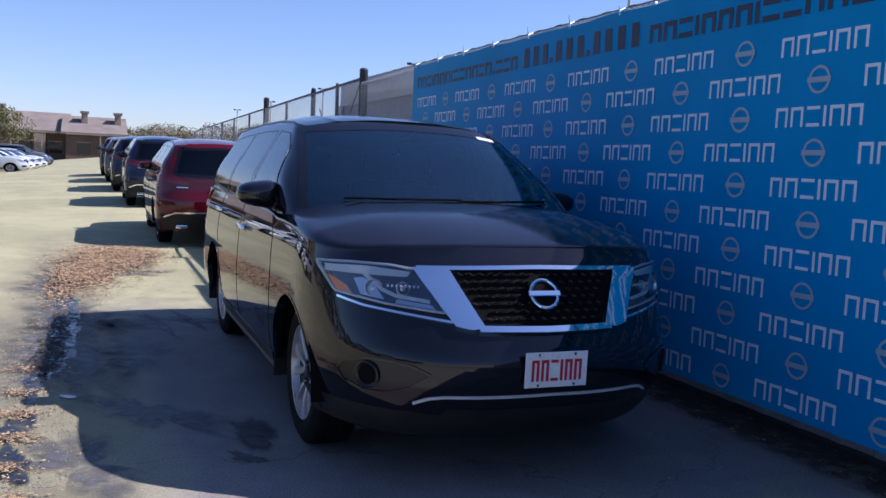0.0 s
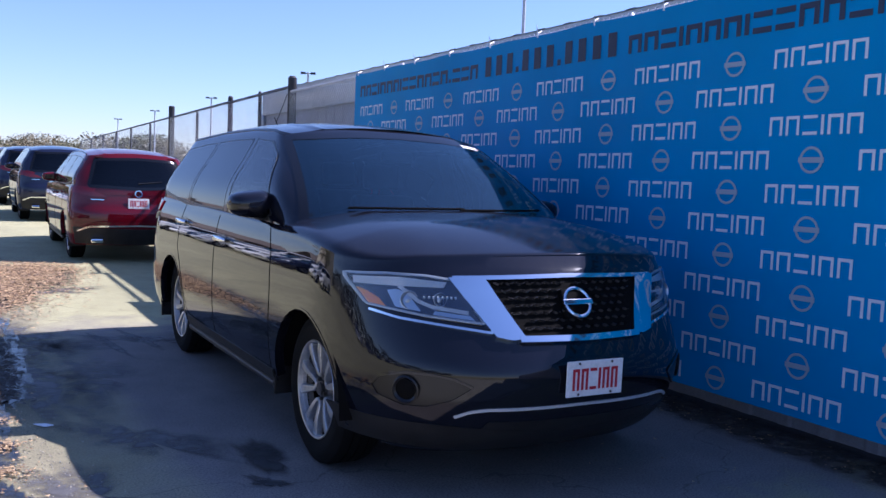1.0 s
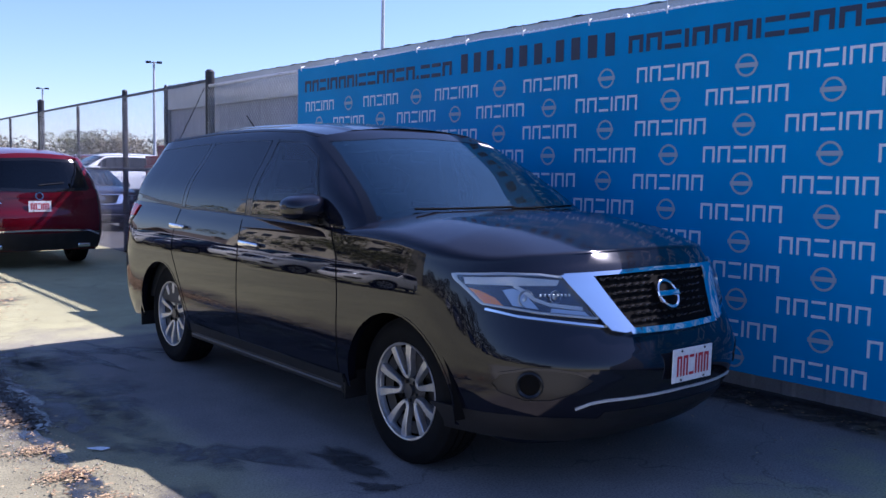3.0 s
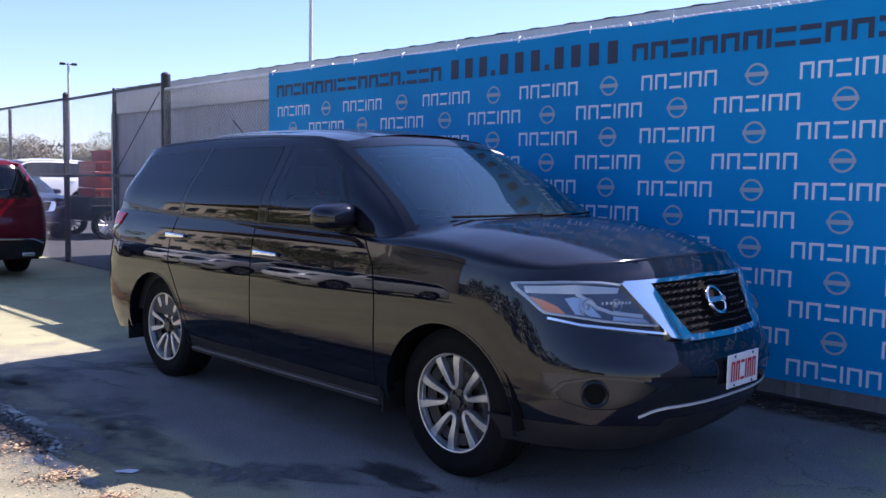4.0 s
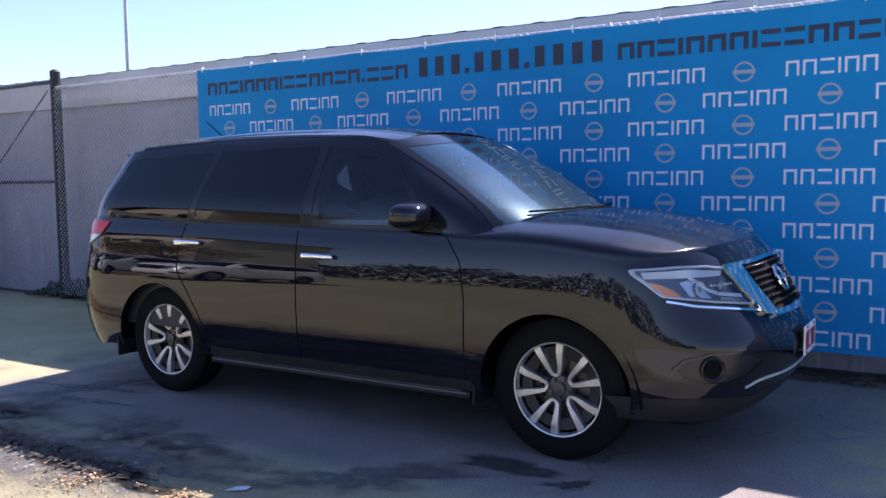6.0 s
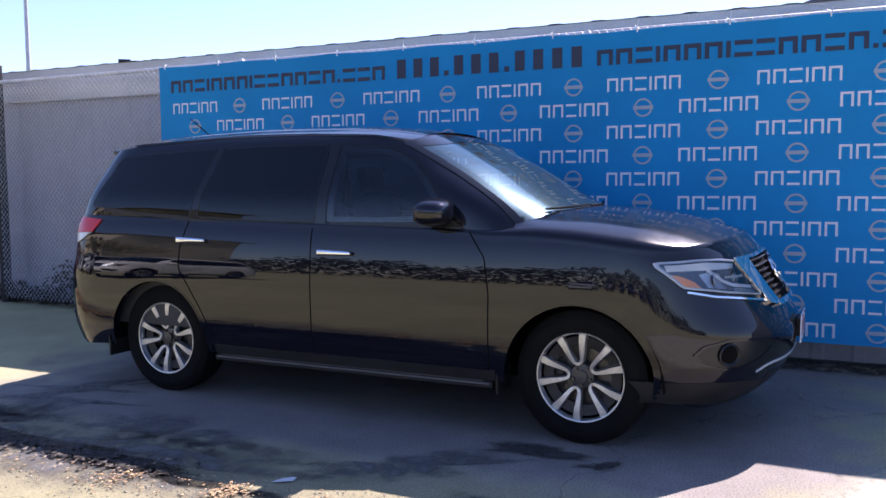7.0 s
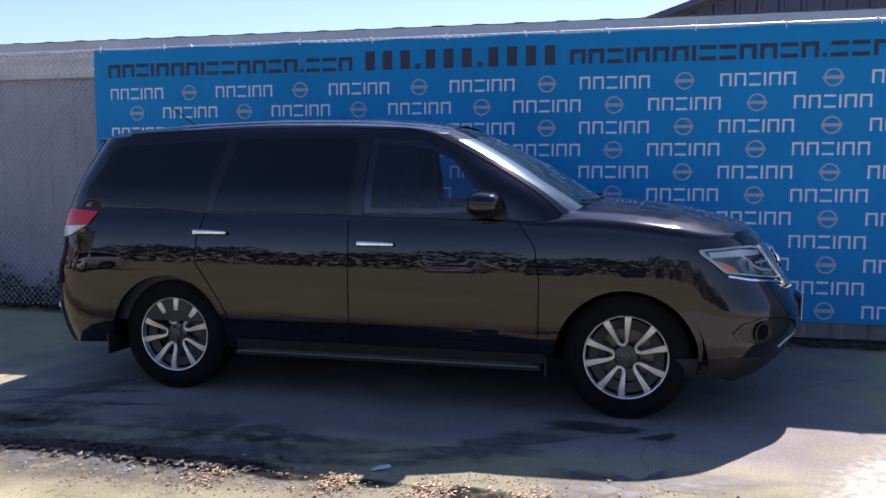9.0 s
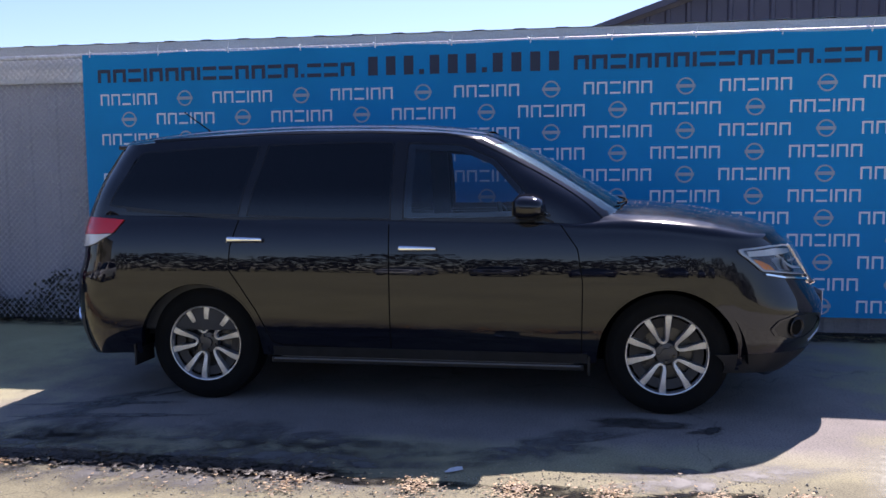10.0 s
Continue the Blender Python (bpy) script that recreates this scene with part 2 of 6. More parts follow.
class Loft:
    """A car shell of horizontal rounded loops. Local x to the car's left, y from nose to tail, z up.
    W(z): half width; front(z), rear(z): how far nose and tail shift at each height."""

    def __init__(self, u0, u1, W, front, rear, lf, nf, lr, nr, fade_f, fade_r):
        self.u0, self.u1, self.W, self.front, self.rear = u0, u1, W, front, rear
        self.lf, self.nf, self.lr, self.nr, self.ff, self.fr = lf, nf, lr, nr, fade_f, fade_r

    def s(self, c):
        if c < self.u0 + self.lf:
            k = max(0.0, 1 - (c - self.u0) / self.lf)
            return max(0.0, 1 - k ** self.nf) ** (1 / self.nf)
        if c > self.u1 - self.lr:
            k = max(0.0, 1 - (self.u1 - c) / self.lr)
            return max(0.0, 1 - k ** self.nr) ** (1 / self.nr)
        return 1.0

    def u(self, c, z):
        g = max(0.0, 1 - (c - self.u0) / self.ff)
        r = max(0.0, 1 - (self.u1 - c) / self.fr)
        return c + self.front(z) * g + self.rear(z) * r

    def inv(self, u, z):
        c = u
        for _ in range(12):
            c += u - self.u(c, z)
        return min(self.u1, max(self.u0, c))

    def at(self, mode, a, z):
        """mode 'u': side point at length a; 'v': nose point at lateral a; 'r': tail point at lateral a."""
        if mode == "u":
            c = self.inv(a, z)
            return Vector((self.W(z) * self.s(c), a, z))
        k = min(0.9999, abs(a) / self.W(z))
        if mode == "v":
            c = self.u0 + self.lf * (1 - (1 - k ** self.nf) ** (1 / self.nf))
        else:
            c = self.u1 - self.lr * (1 - (1 - k ** self.nr) ** (1 / self.nr))
        return Vector((a, self.u(c, z), z))

    def normal(self, mode, a, z):
        e = 0.006
        da = self.at(mode, a + e, z) - self.at(mode, a - e, z)
        dz = self.at(mode, a, z + e) - self.at(mode, a, z - e)
        n = da.cross(dz)
        want = Vector((1, 0, 0)) if mode == "u" else Vector((0, -1, 0)) if mode == "v" else Vector((0, 1, 0))
        n = n if n.dot(want) > 0 else -n
        return n.normalized()

    def roll(self, c):
        """Outward direction in plan (lateral, length) at a column."""
        e = 0.004
        a, b = max(self.u0, c - e), min(self.u1, c + e)
        dx, dy = self.W(0.9) * (self.s(b) - self.s(a)), b - a
        d = math.hypot(dx, dy)
        return (dy / d, -dx / d)

    def columns(self, count_f, count_s, count_r, extra=()):
        cs = {round(self.u0 + self.lf * (1 - (1 - math.sin(i / count_f * math.pi / 2) ** self.nf) ** (1 / self.nf)), 4) for i in range(count_f + 1)}
        cs |= {round(self.u1 - self.lr * (1 - (1 - math.sin(i / count_r * math.pi / 2) ** self.nr) ** (1 / self.nr)), 4) for i in range(count_r + 1)}
        a, b = self.u0 + self.lf, self.u1 - self.lr
        cs |= {round(a + (b - a) * i / count_s, 4) for i in range(count_s + 1)} if b > a else set()
        cs |= {round(c, 4) for c in extra}
        return sorted(cs)


def patch(loft, mode, low, high, off=0.004, depth=0.012, na=14, nz=6, flip=1):
    """A shaped panel that lies on the shell between two lines of (a, z) points; off: how proud it stands."""
    bm = bmesh.new()
    A, B = resample(low, na), resample(high, na)
    grid, back = [], []
    for j in range(nz + 1):
        row, rowb = [], []
        for i in range(na):
            s = j / nz
            a, z = A[i][0] + s * (B[i][0] - A[i][0]), A[i][1] + s * (B[i][1] - A[i][1])
            p, n = loft.at(mode, a, z), loft.normal(mode, a, z)
            f, g = p + n * off, p + n * (off - depth)
            row.append(bm.verts.new((flip * f.x, f.y, f.z)))
            rowb.append(bm.verts.new((flip * g.x, g.y, g.z)))
        grid.append(row)
        back.append(rowb)
    for j in range(nz):
        for i in range(na - 1):
            bm.faces.new((grid[j][i], grid[j][i + 1], grid[j + 1][i + 1], grid[j + 1][i]))
    edge = [(grid[0], back[0]), (grid[nz], back[nz])]
    edge += [([r[0] for r in grid], [r[0] for r in back]), ([r[-1] for r in grid], [r[-1] for r in back])]
    for e, f in edge:
        for i in range(len(e) - 1):
            bm.faces.new((e[i], e[i + 1], f[i + 1], f[i]))
    bmesh.ops.recalc_face_normals(bm, faces=bm.faces[:])
    # normals must face out
    mid = grid[nz // 2][na // 2]
    n = loft.normal(mode, A[na // 2][0], A[na // 2][1])
    n = Vector((flip * n.x, n.y, n.z))
    bm.normal_update()
    f = next(f for f in mid.link_faces if all(v in sum(grid, []) for v in f.verts))
    if f.normal.dot(n) < 0:
        bmesh.ops.reverse_faces(bm, faces=bm.faces[:])
    return bm


def band(loft, mode, line, half, off=0.01, depth=0.02, na=24, flip=1, nz=3):
    """A strip of width 2*half along a line of (a, z) points, square to it."""
    pts = resample(line, na)
    low, high = [], []
    for i, (a, z) in enumerate(pts):
        p, q = pts[max(0, i - 1)], pts[min(na - 1, i + 1)]
        d = math.hypot(q[0] - p[0], q[1] - p[1]) or 1
        nx, nz_ = -(q[1] - p[1]) / d, (q[0] - p[0]) / d
        low.append((a - nx * half, z - nz_ * half))
        high.append((a + nx * half, z + nz_ * half))
    return patch(loft, mode, low, high, off, depth, na, nz, flip)


def shell(loft, cols, z_low, z_top, nz, holes, crown=None):
    """Both sides of the shell between z_low(c) and z_top(c); faces whose middle lies in a hole are left out.
    crown(c): the arc by which the top edge rolls inwards, as its two radii and its last angle."""
    bm = bmesh.new()
    sides = []
    nr = 7
    for flip in (-1, 1):
        grid = []
        for c in cols:
            a, b = z_low(c), z_top(c)
            s = loft.s(c)
            col = []
            if crown:
                ra, rb, end = crown(c)
                for j in range(nz - nr + 1):
                    z = a + (b - a) * j / (nz - nr)
                    col.append((loft.W(z) * s, loft.u(c, z), z))
                n = loft.roll(c)
                for k in range(1, nr + 1):
                    t = end * k / nr
                    d = ra * (1 - math.cos(t))
                    col.append((max(0.0, loft.W(b) * s - n[0] * d), loft.u(c, b) - n[1] * d, b + rb * math.sin(t)))
            else:
                col = [(loft.W(a + (b - a) * k / nz) * s, loft.u(c, a + (b - a) * k / nz), a + (b - a) * k / nz) for k in range(nz + 1)]
            grid.append([bm.verts.new((flip * x, y, z)) for x, y, z in col])
        for i in range(len(cols) - 1):
            for j in range(nz):
                vs = (grid[i][j], grid[i + 1][j], grid[i + 1][j + 1], grid[i][j + 1])
                mid = sum((v.co for v in vs), Vector()) / 4
                if any(h(mid) for h in holes):
                    continue
                bm.faces.new(vs if flip > 0 else vs[::-1])
        sides.append(grid)
    return bm, sides


def cap(bm, cols, sides, height, loft, upto=None, nv=14, raise_by=None):
    """Close the top of a shell by rows across it; height(u, v)."""
    rows = []
    for i, c in enumerate(cols):
        a, b = sides[0][i][-1], sides[1][i][-1]
        if upto is not None and a.co.y > upto:
            break
        row = [a]
        for k in range(1, nv):
            t = -math.cos(math.pi * k / nv)
            v = abs(a.co.x) * t
            row.append(bm.verts.new((v, a.co.y, height(a.co.y, v))))
        row.append(b)
        rows.append(row)
    for r, q in zip(rows, rows[1:]):
        for k in range(nv):
            bm.faces.new((r[k], r[k + 1], q[k + 1], q[k]))


# ---- vehicles ----
def wheel(add, parent, x, u, z, side, near=True, R=0.369, rim=0.247, half=0.118):
    """side: -1 or 1, where the outer face looks."""
    def put(bm):
        bmesh.ops.transform(bm, matrix=Matrix.Translation((x, u, z)) @ Matrix.Diagonal((side, 1, 1, 1)), verts=bm.verts[:])
        if side < 0:
            bmesh.ops.reverse_faces(bm, faces=bm.faces[:])
        return bm
    w = add("wheel", put(lathe([(-half + 0.02, rim - 0.02), (half - 0.05, rim - 0.03), (half - 0.06, 0.16)], 32)), M["alloy_dark"], parent, "dark wheel barrel", True)
    prof = [(-half + 0.01, rim), (-half, rim + 0.03), (-half, R - 0.045), (-half + 0.022, R - 0.008), (-half + 0.05, R)]
    for g in (-0.045, 0.0, 0.045):
        prof += [(g - 0.006, R), (g - 0.004, R - 0.009), (g + 0.004, R - 0.009), (g + 0.006, R)]
    prof += [(half - 0.05, R), (half - 0.022, R - 0.008), (half, R - 0.045), (half + 0.003, rim + 0.06), (half - 0.002, rim + 0.03), (half - 0.008, rim), (half - 0.03, rim - 0.012)]
    add("tyre", put(lathe(prof, 72)), M["rubber"], w, "black tyre with a worn sidewall", True)
    add("rim", put(lathe([(half - 0.03, rim - 0.016), (half - 0.010, rim - 0.002), (half - 0.006, rim - 0.004), (half - 0.008, rim - 0.011), (half - 0.05, rim - 0.018)], 64)), M["alloy"], w, "bright machined rim lip", True)
    face = half - 0.028
    half_u = [(0.0, 0.070), (8.0, 0.072), (14.0, 0.083), (16.0, 0.108), (15.9, 0.145), (15.8, 0.185), (16.6, rim - 0.010)]
    arm = [(-a, r) for a, r in half_u[:0:-1]] + half_u
    for pair in range(5):
        centre = 72 * pair + 76
        pts = [Vector((0, r * math.cos(radians(centre + a)), r * math.sin(radians(centre + a)))) for a, r in arm]
        bm = bmesh.new()
        ring = []
        for i, p in enumerate(pts):
            d = (pts[min(len(pts) - 1, i + 1)] - pts[max(0, i - 1)]).normalized()
            n = Vector((1, 0, 0)).cross(d)
            s = (p.length - 0.07) / (rim - 0.086)
            w2, dx = 0.0098 + 0.0115 * s, -0.008 + 0.016 * min(1, 1.6 * s)
            ring.append([bm.verts.new(p + n * o + Vector((face + dx + e, 0, 0))) for o, e in ((-w2 - 0.003, -0.034), (-w2, -0.004), (-w2 + 0.003, 0), (w2 - 0.003, 0), (w2, -0.004), (w2 + 0.003, -0.034))])
        for p, q in zip(ring, ring[1:]):
            for i in range(5):
                bm.faces.new((p[i], p[i + 1], q[i + 1], q[i]))
        bmesh.ops.recalc_face_normals(bm, faces=bm.faces[:])
        add("spoke", put(bm), M["alloy"], w, "machined two-armed spoke")
    add("hub", put(lathe([(face - 0.05, 0.078), (face - 0.024, 0.064), (face - 0.020, 0.032), (face - 0.002, 0.033), (face, 0.001)], 32)), M["hub"], w, "dark grey hub cap", True)
    for k in range(5 if near else 0):
        a = math.radians(72 * k + 54)
        bm = bmesh.new()
        tube(bm, (face - 0.03, 0.050 * math.cos(a), 0.050 * math.sin(a)), (face - 0.006, 0.050 * math.cos(a), 0.050 * math.sin(a)), 0.0095, n=6)
        add("lug_nut", put(bm), M["disc"], w)
    add("brake_disc", put(lathe([(face - 0.075, 0.07), (face - 0.075, 0.165), (face - 0.09, 0.165), (face - 0.09, 0.07)], 40)), M["disc"], w)
    if not near:
        return w
    bm = bmesh.new()
    cuboid(bm, face - 0.12, face - 0.055, 0.10, 0.18, -0.08, 0.09)
    bmesh.ops.bevel(bm, geom=bm.edges[:], offset=0.015, segments=2, affect="EDGES")
    add("brake_caliper", put(bm), M["alloy_dark"], w)
    return w


def seat(add, car, x, u, z):
    s = add("seat", box(x - 0.25, x + 0.25, u - 0.28, u + 0.25, z, z + 0.17, 0.05, 3), M["seat"], car, "charcoal cloth car seat", True)
    bm = box(-0.25, 0.25, -0.07, 0.07, 0, 0.62, 0.06, 3)
    bmesh.ops.transform(bm, matrix=pose(x, u + 0.24, z + 0.1, -16), verts=bm.verts[:])
    add("backrest", bm, M["seat"], s, "", True)
    bm = box(-0.14, 0.14, -0.05, 0.05, 0, 0.19, 0.04, 3)
    bmesh.ops.transform(bm, matrix=pose(x, u + 0.42, z + 0.74, -10), verts=bm.verts[:])
    add("headrest", bm, M["seat"], s, "", True)


def bar_word(bm, to_world, width, height, shapes="nn=lnn", thick=0.17, gap=0.26):
    """A word shown as plain unlettered shapes: n arch, = two bars, b solid bar, l post, . dot.
    to_world(s, h) places a point; thick and gap are shares of the height and of a shape's width."""
    t = height * thick
    slim = sum(c in "l." for c in shapes)
    unit = (width - slim * t) / (len(shapes) - slim + gap * (len(shapes) - 1))

    def bar(x0, x1, h0, h1):
        bm.faces.new([bm.verts.new(to_world(x, h)) for x, h in ((x0, h0), (x1, h0), (x1, h1), (x0, h1))])
    at = 0.0
    for c in shapes:
        w = t if c in "l." else unit
        if c == "l":
            bar(at, at + t, 0, height)
        elif c == ".":
            bar(at, at + t, 0, t)
        elif c == "b":
            bar(at + 0.18 * w, at + 0.82 * w, 0, height)
        else:
            bar(at, at + w, height - t, height)
            if c == "=":
                bar(at, at + w, 0, t)
            else:
                bar(at, at + t, 0, height - t)
                bar(at + w - t, at + w, 0, height - t)
        at += w + gap * unit


def suv(name, m, paint, label, scale=(1, 1, 1), hero=False, group="", front_plate=False, category="car", near=False):
    car = thing(name, m, label, category, group)
    S3 = Matrix.Diagonal((*scale, 1))

    def add(pname, bm, material, parent=car, plabel="", smooth=False):
        if scale != (1, 1, 1):
            bmesh.ops.transform(bm, matrix=S3, verts=bm.verts[:])
        return part(pname, bm, material, parent, plabel, smooth)

    # lower body
    W = curve_fn([(0.18, 0.86), (0.28, 0.925), (0.36, 0.950), (0.45, 0.968), (0.58, 0.979), (0.68, 0.981), (0.78, 0.9793), (0.84, 0.9772), (0.90, 0.9737), (0.95, 0.96955), (1.0, 0.9636), (1.05, 0.9556), (1.10, 0.9446), (1.15, 0.9296), (1.20, 0.910), (1.30, 0.868)])
    nose = curve_fn([(0.18, 0.32), (0.25, 0.20), (0.34, 0.10), (0.42, 0.045), (0.52, 0.01), (0.60, 0.005), (0.70, 0.055), (0.80, 0.12), (0.90, 0.178), (1.0, 0.232), (1.08, 0.31), (1.3, 0.55)])
    tail = curve_fn([(0.2, -0.14), (0.35, -0.06), (0.5, -0.015), (0.65, 0.0), (0.8, -0.01), (0.88, -0.05), (1.0, -0.07), (1.1, -0.08), (1.2, -0.11), (1.3, -0.14)])
    body = Loft(0.0, 5.0, W, nose, tail, 1.0, 2.5, 0.5, 3.0, 0.8, 0.6)
    zc = curve_fn([(0.05, 0.93), (0.12, 0.985), (0.2, 1.050), (0.30, 1.092), (0.38, 1.120), (0.55, 1.168), (0.71, 1.203), (0.9, 1.231), (1.08, 1.249), (1.45, 1.266)])

    def hood_z(u, v):
        drop = max(0.105, 0.20 - 0.125 * u)
        t = abs(v) / 0.93
        crease = 0.007 * math.exp(-((abs(v) - 0.70 + 0.10 * u) / 0.07) ** 2) * min(1, max(0, (u - 0.25) / 0.5))
        return zc(u) - drop * (0.30 * t ** 2 + 0.70 * t ** 4) + crease

    def belt(u):
        return 1.150 + 0.018 * (u - 1.5)

    def radii(u):
        r = 0.014 + 0.058 * min(1, max(0, (u - 0.30) / 0.45)) * min(1, max(0.0, (1.75 - u) / 0.45))
        return 1.5 * r, r

    tops = {}

    def edge(c):
        """Where the side ends and its crown begins: height, two radii, last angle."""
        if c not in tops:
            z, n, t = 1.0, body.roll(c), math.pi / 2
            for _ in range(40):
                u = body.u(c, z)
                ra, rb = radii(u)
                d = ra * (1 - math.cos(t))
                x, y = max(0.0, body.W(z) * body.s(c) - n[0] * d), u - n[1] * d
                h = hood_z(min(y, 1.45), x)
                slope = max(0.02, (hood_z(min(y, 1.45) - n[1] * 0.02, max(0.0, x - n[0] * 0.02)) - h) / 0.02)
                k = min(1, max(0, (u - 1.25) / 0.4))
                k = k * k * (3 - 2 * k)
                t = math.atan2(rb, ra * slope) * (1 - k) + math.pi / 2 * k
                z = 0.5 * z + 0.5 * (h * (1 - k) + belt(u) * k - rb * math.sin(t))
            tops[c] = (z, ra, rb, t)
        return tops[c]

    def z_top(c):
        return edge(c)[0]

    def crown(c):
        return edge(c)[1:]

    UF, UR, RA, ZW = 1.034, 3.945, 0.415, 0.367

    def z_low(c):
        u = body.u(c, 0.6)
        for uw in (UF, UR):
            d = abs(u - uw)
            if d < RA:
                return ZW - 0.02 + math.sqrt(max(0.0, RA * RA - d * d)) * 1.02
        if u < UF:
            k = min(1.0, max(0.0, (u - 0.22) / 0.36))
            return 0.215 + 0.075 * k * k * (3 - 2 * k)
        if u > UR:
            return 0.30 - 0.02 * min(1, max(0, (u - 4.5) / 0.3))
        return 0.315
    extra = []
    for uw in (UF, UR):
        for k in range(0, 25):
            extra.append(uw - RA * math.cos(math.pi * k / 24))
        extra += [uw - RA - 0.006, uw + RA + 0.006]
    cols = body.columns(22, 46, 16, extra) if near else body.columns(12, 14, 8, extra[::3])
    bm, sides = shell(body, cols, z_low, z_top, 28, [], crown)
    cap(bm, cols, sides, hood_z, body, upto=1.46)
    add("body", bm, paint, car, "", True)

    # greenhouse
    GW = curve_fn([(1.05, 0.928), (1.13, 0.919), (1.20, 0.910), (1.26, 0.901), (1.33, 0.883), (1.42, 0.840), (1.50, 0.790), (1.60, 0.736), (1.66, 0.704), (1.70, 0.676), (1.73, 0.64), (1.76, 0.59), (1.82, 0.45)])
    rake = curve_fn([(1.0, -0.33), (1.10, -0.19), (1.16, -0.105), (1.268, 0.065), (1.38, 0.258), (1.496, 0.455), (1.60, 0.655), (1.672, 0.805), (1.75, 0.98), (1.85, 1.22)])
    cabin = Loft(1.22, 4.93, GW, rake, curve_fn([(1.05, 0.0), (1.15, -0.01), (1.3, -0.06), (1.5, -0.14), (1.65, -0.22), (1.72, -0.28), (1.85, -0.45)]), 0.5, 2.6, 0.45, 3.0, 1.9, 1.5)
    rc = curve_fn([(1.7, 1.62), (1.9, 1.688), (2.1, 1.730), (2.4, 1.769), (2.8, 1.793), (3.3, 1.798), (3.9, 1.783), (4.4, 1.745), (4.75, 1.70)])

    def roof_z(u, v):
        return rc(u) - 0.075 * (abs(v) / 0.68) ** 2.4 + 0.007 * math.exp(-((abs(v) - 0.46) / 0.022) ** 2) * min(1, max(0, (u - 2.0) / 0.25))

    def roof_top(c):
        key = ("g", c)
        if key not in tops:
            z = 1.66
            for _ in range(30):
                z = 0.6 * z + 0.4 * roof_z(cabin.u(c, z), cabin.W(z) * cabin.s(c))
            tops[key] = z
        return tops[key]
    win_f = ([(1.72, 1.195), (2.2, 1.178), (2.62, 1.176)], [(1.79, 1.245), (2.06, 1.535), (2.28, 1.625), (2.62, 1.645)])
    win_r = ([(2.70, 1.176), (3.2, 1.18), (3.63, 1.196)], [(2.71, 1.647), (3.1, 1.65), (3.54, 1.640)])
    win_q = ([(3.69, 1.198), (4.1, 1.213), (4.58, 1.262)], [(3.60, 1.638), (3.9, 1.63), (4.42, 1.60)])
    screen = ([(-0.85, 1.15), (0.0, 1.15), (0.85, 1.15)], [(-0.685, 1.645), (-0.3, 1.678), (0.0, 1.686), (0.3, 1.678), (0.685, 1.645)])
    rear_w = ([(-0.71, 1.19), (0.0, 1.165), (0.71, 1.19)], [(-0.60, 1.60), (0.0, 1.625), (0.60, 1.60)])

    def hole(w, shrink=0.012):
        lo, hi = w
        poly = list(lo) + list(hi)[::-1]
        cx, cy = sum(p[0] for p in poly) / len(poly), sum(p[1] for p in poly) / len(poly)
        return [(x + (cx - x) * 0.06, y + (cy - y) * 0.06) for x, y in poly]
    hf, hr, hq, hs, hb = (hole(w) for w in (win_f, win_r, win_q, screen, rear_w))

    def in_side(p):
        return abs(p.x) > 0.55 and any(inside(h, p.y, p.z) for h in (hf, hr, hq))

    def in_screen(p):
        return p.y < 2.25 and inside(hs, p.x, p.z)

    def in_rear(p):
        return p.y > 4.4 and inside(hb, p.x, p.z)
    gcols = cabin.columns(20, 70, 16)
    bm, sides = shell(cabin, gcols, lambda c: 1.06, roof_top, 30, [in_side, in_screen, in_rear])
    add("cabin_frame", bm, paint, car, "", True)
    bm = bmesh.new()
    nk = 72 if near else 18
    rows = []
    for i, c in enumerate(gcols):
        z = roof_top(c)
        hw, u = cabin.W(z) * cabin.s(c), cabin.u(c, z)
        rows.append([bm.verts.new((hw * -math.cos(math.pi * k / nk), u, roof_z(u, hw * -math.cos(math.pi * k / nk)))) for k in range(nk + 1)])
    for r, q in zip(rows, rows[1:]):
        for k in range(nk):
            bm.faces.new((r[k], r[k + 1], q[k + 1], q[k]))
    add("roof", bm, paint, car, "", True)
    for flip in (-1, 1):
        for w, g, nm in ((win_f, "front_glass", "front_window"), (win_r, "privacy_glass", "rear_window"), (win_q, "privacy_glass", "quarter_window")):
            pane = add(nm, patch(cabin, "u", *w, off=0.003, depth=0.001, na=18, nz=8, flip=flip), M[g], car, "tinted side glass", True)
            lo, hi = w
            loop = list(lo) + list(hi)[::-1] + [lo[0]]
            add("window_seal", band(cabin, "u", loop, 0.0045, 0.0038, 0.006, 90, flip, 2), M["seal"], pane, "", True)
            edge_line = hole(w)
            add("window_border", band(cabin, "u", edge_line + edge_line[:1], 0.024, 0.0012, 0.004, 90, flip, 2), M["frit"], pane, "black printed glass border", True)
        for lo, hi in (([(2.625, 1.165), (2.695, 1.165)], [(2.63, 1.655), (2.70, 1.657)]), ([(3.635, 1.185), (3.685, 1.188)], [(3.545, 1.65), (3.595, 1.648)])):
            add("pillar_cover", patch(cabin, "u", lo, hi, 0.003, 0.006, 4, 12, flip), M["frit"], car, "glossy black pillar cover", True)
        # roof moulding and belt strip
        add("roof_moulding", band(cabin, "u", [(2.15, 1.662), (2.4, 1.70), (2.9, 1.722), (3.6, 1.718), (4.35, 1.68)], 0.007, 0.003, 0.012, 40, flip), M["seal"], car, "", True)
        add("belt_moulding", band(cabin, "u", [(1.76, 1.168), (2.6, 1.155), (3.6, 1.172), (4.45, 1.235)], 0.010, 0.008, 0.02, 40, flip), M["seal"], car, "", True)
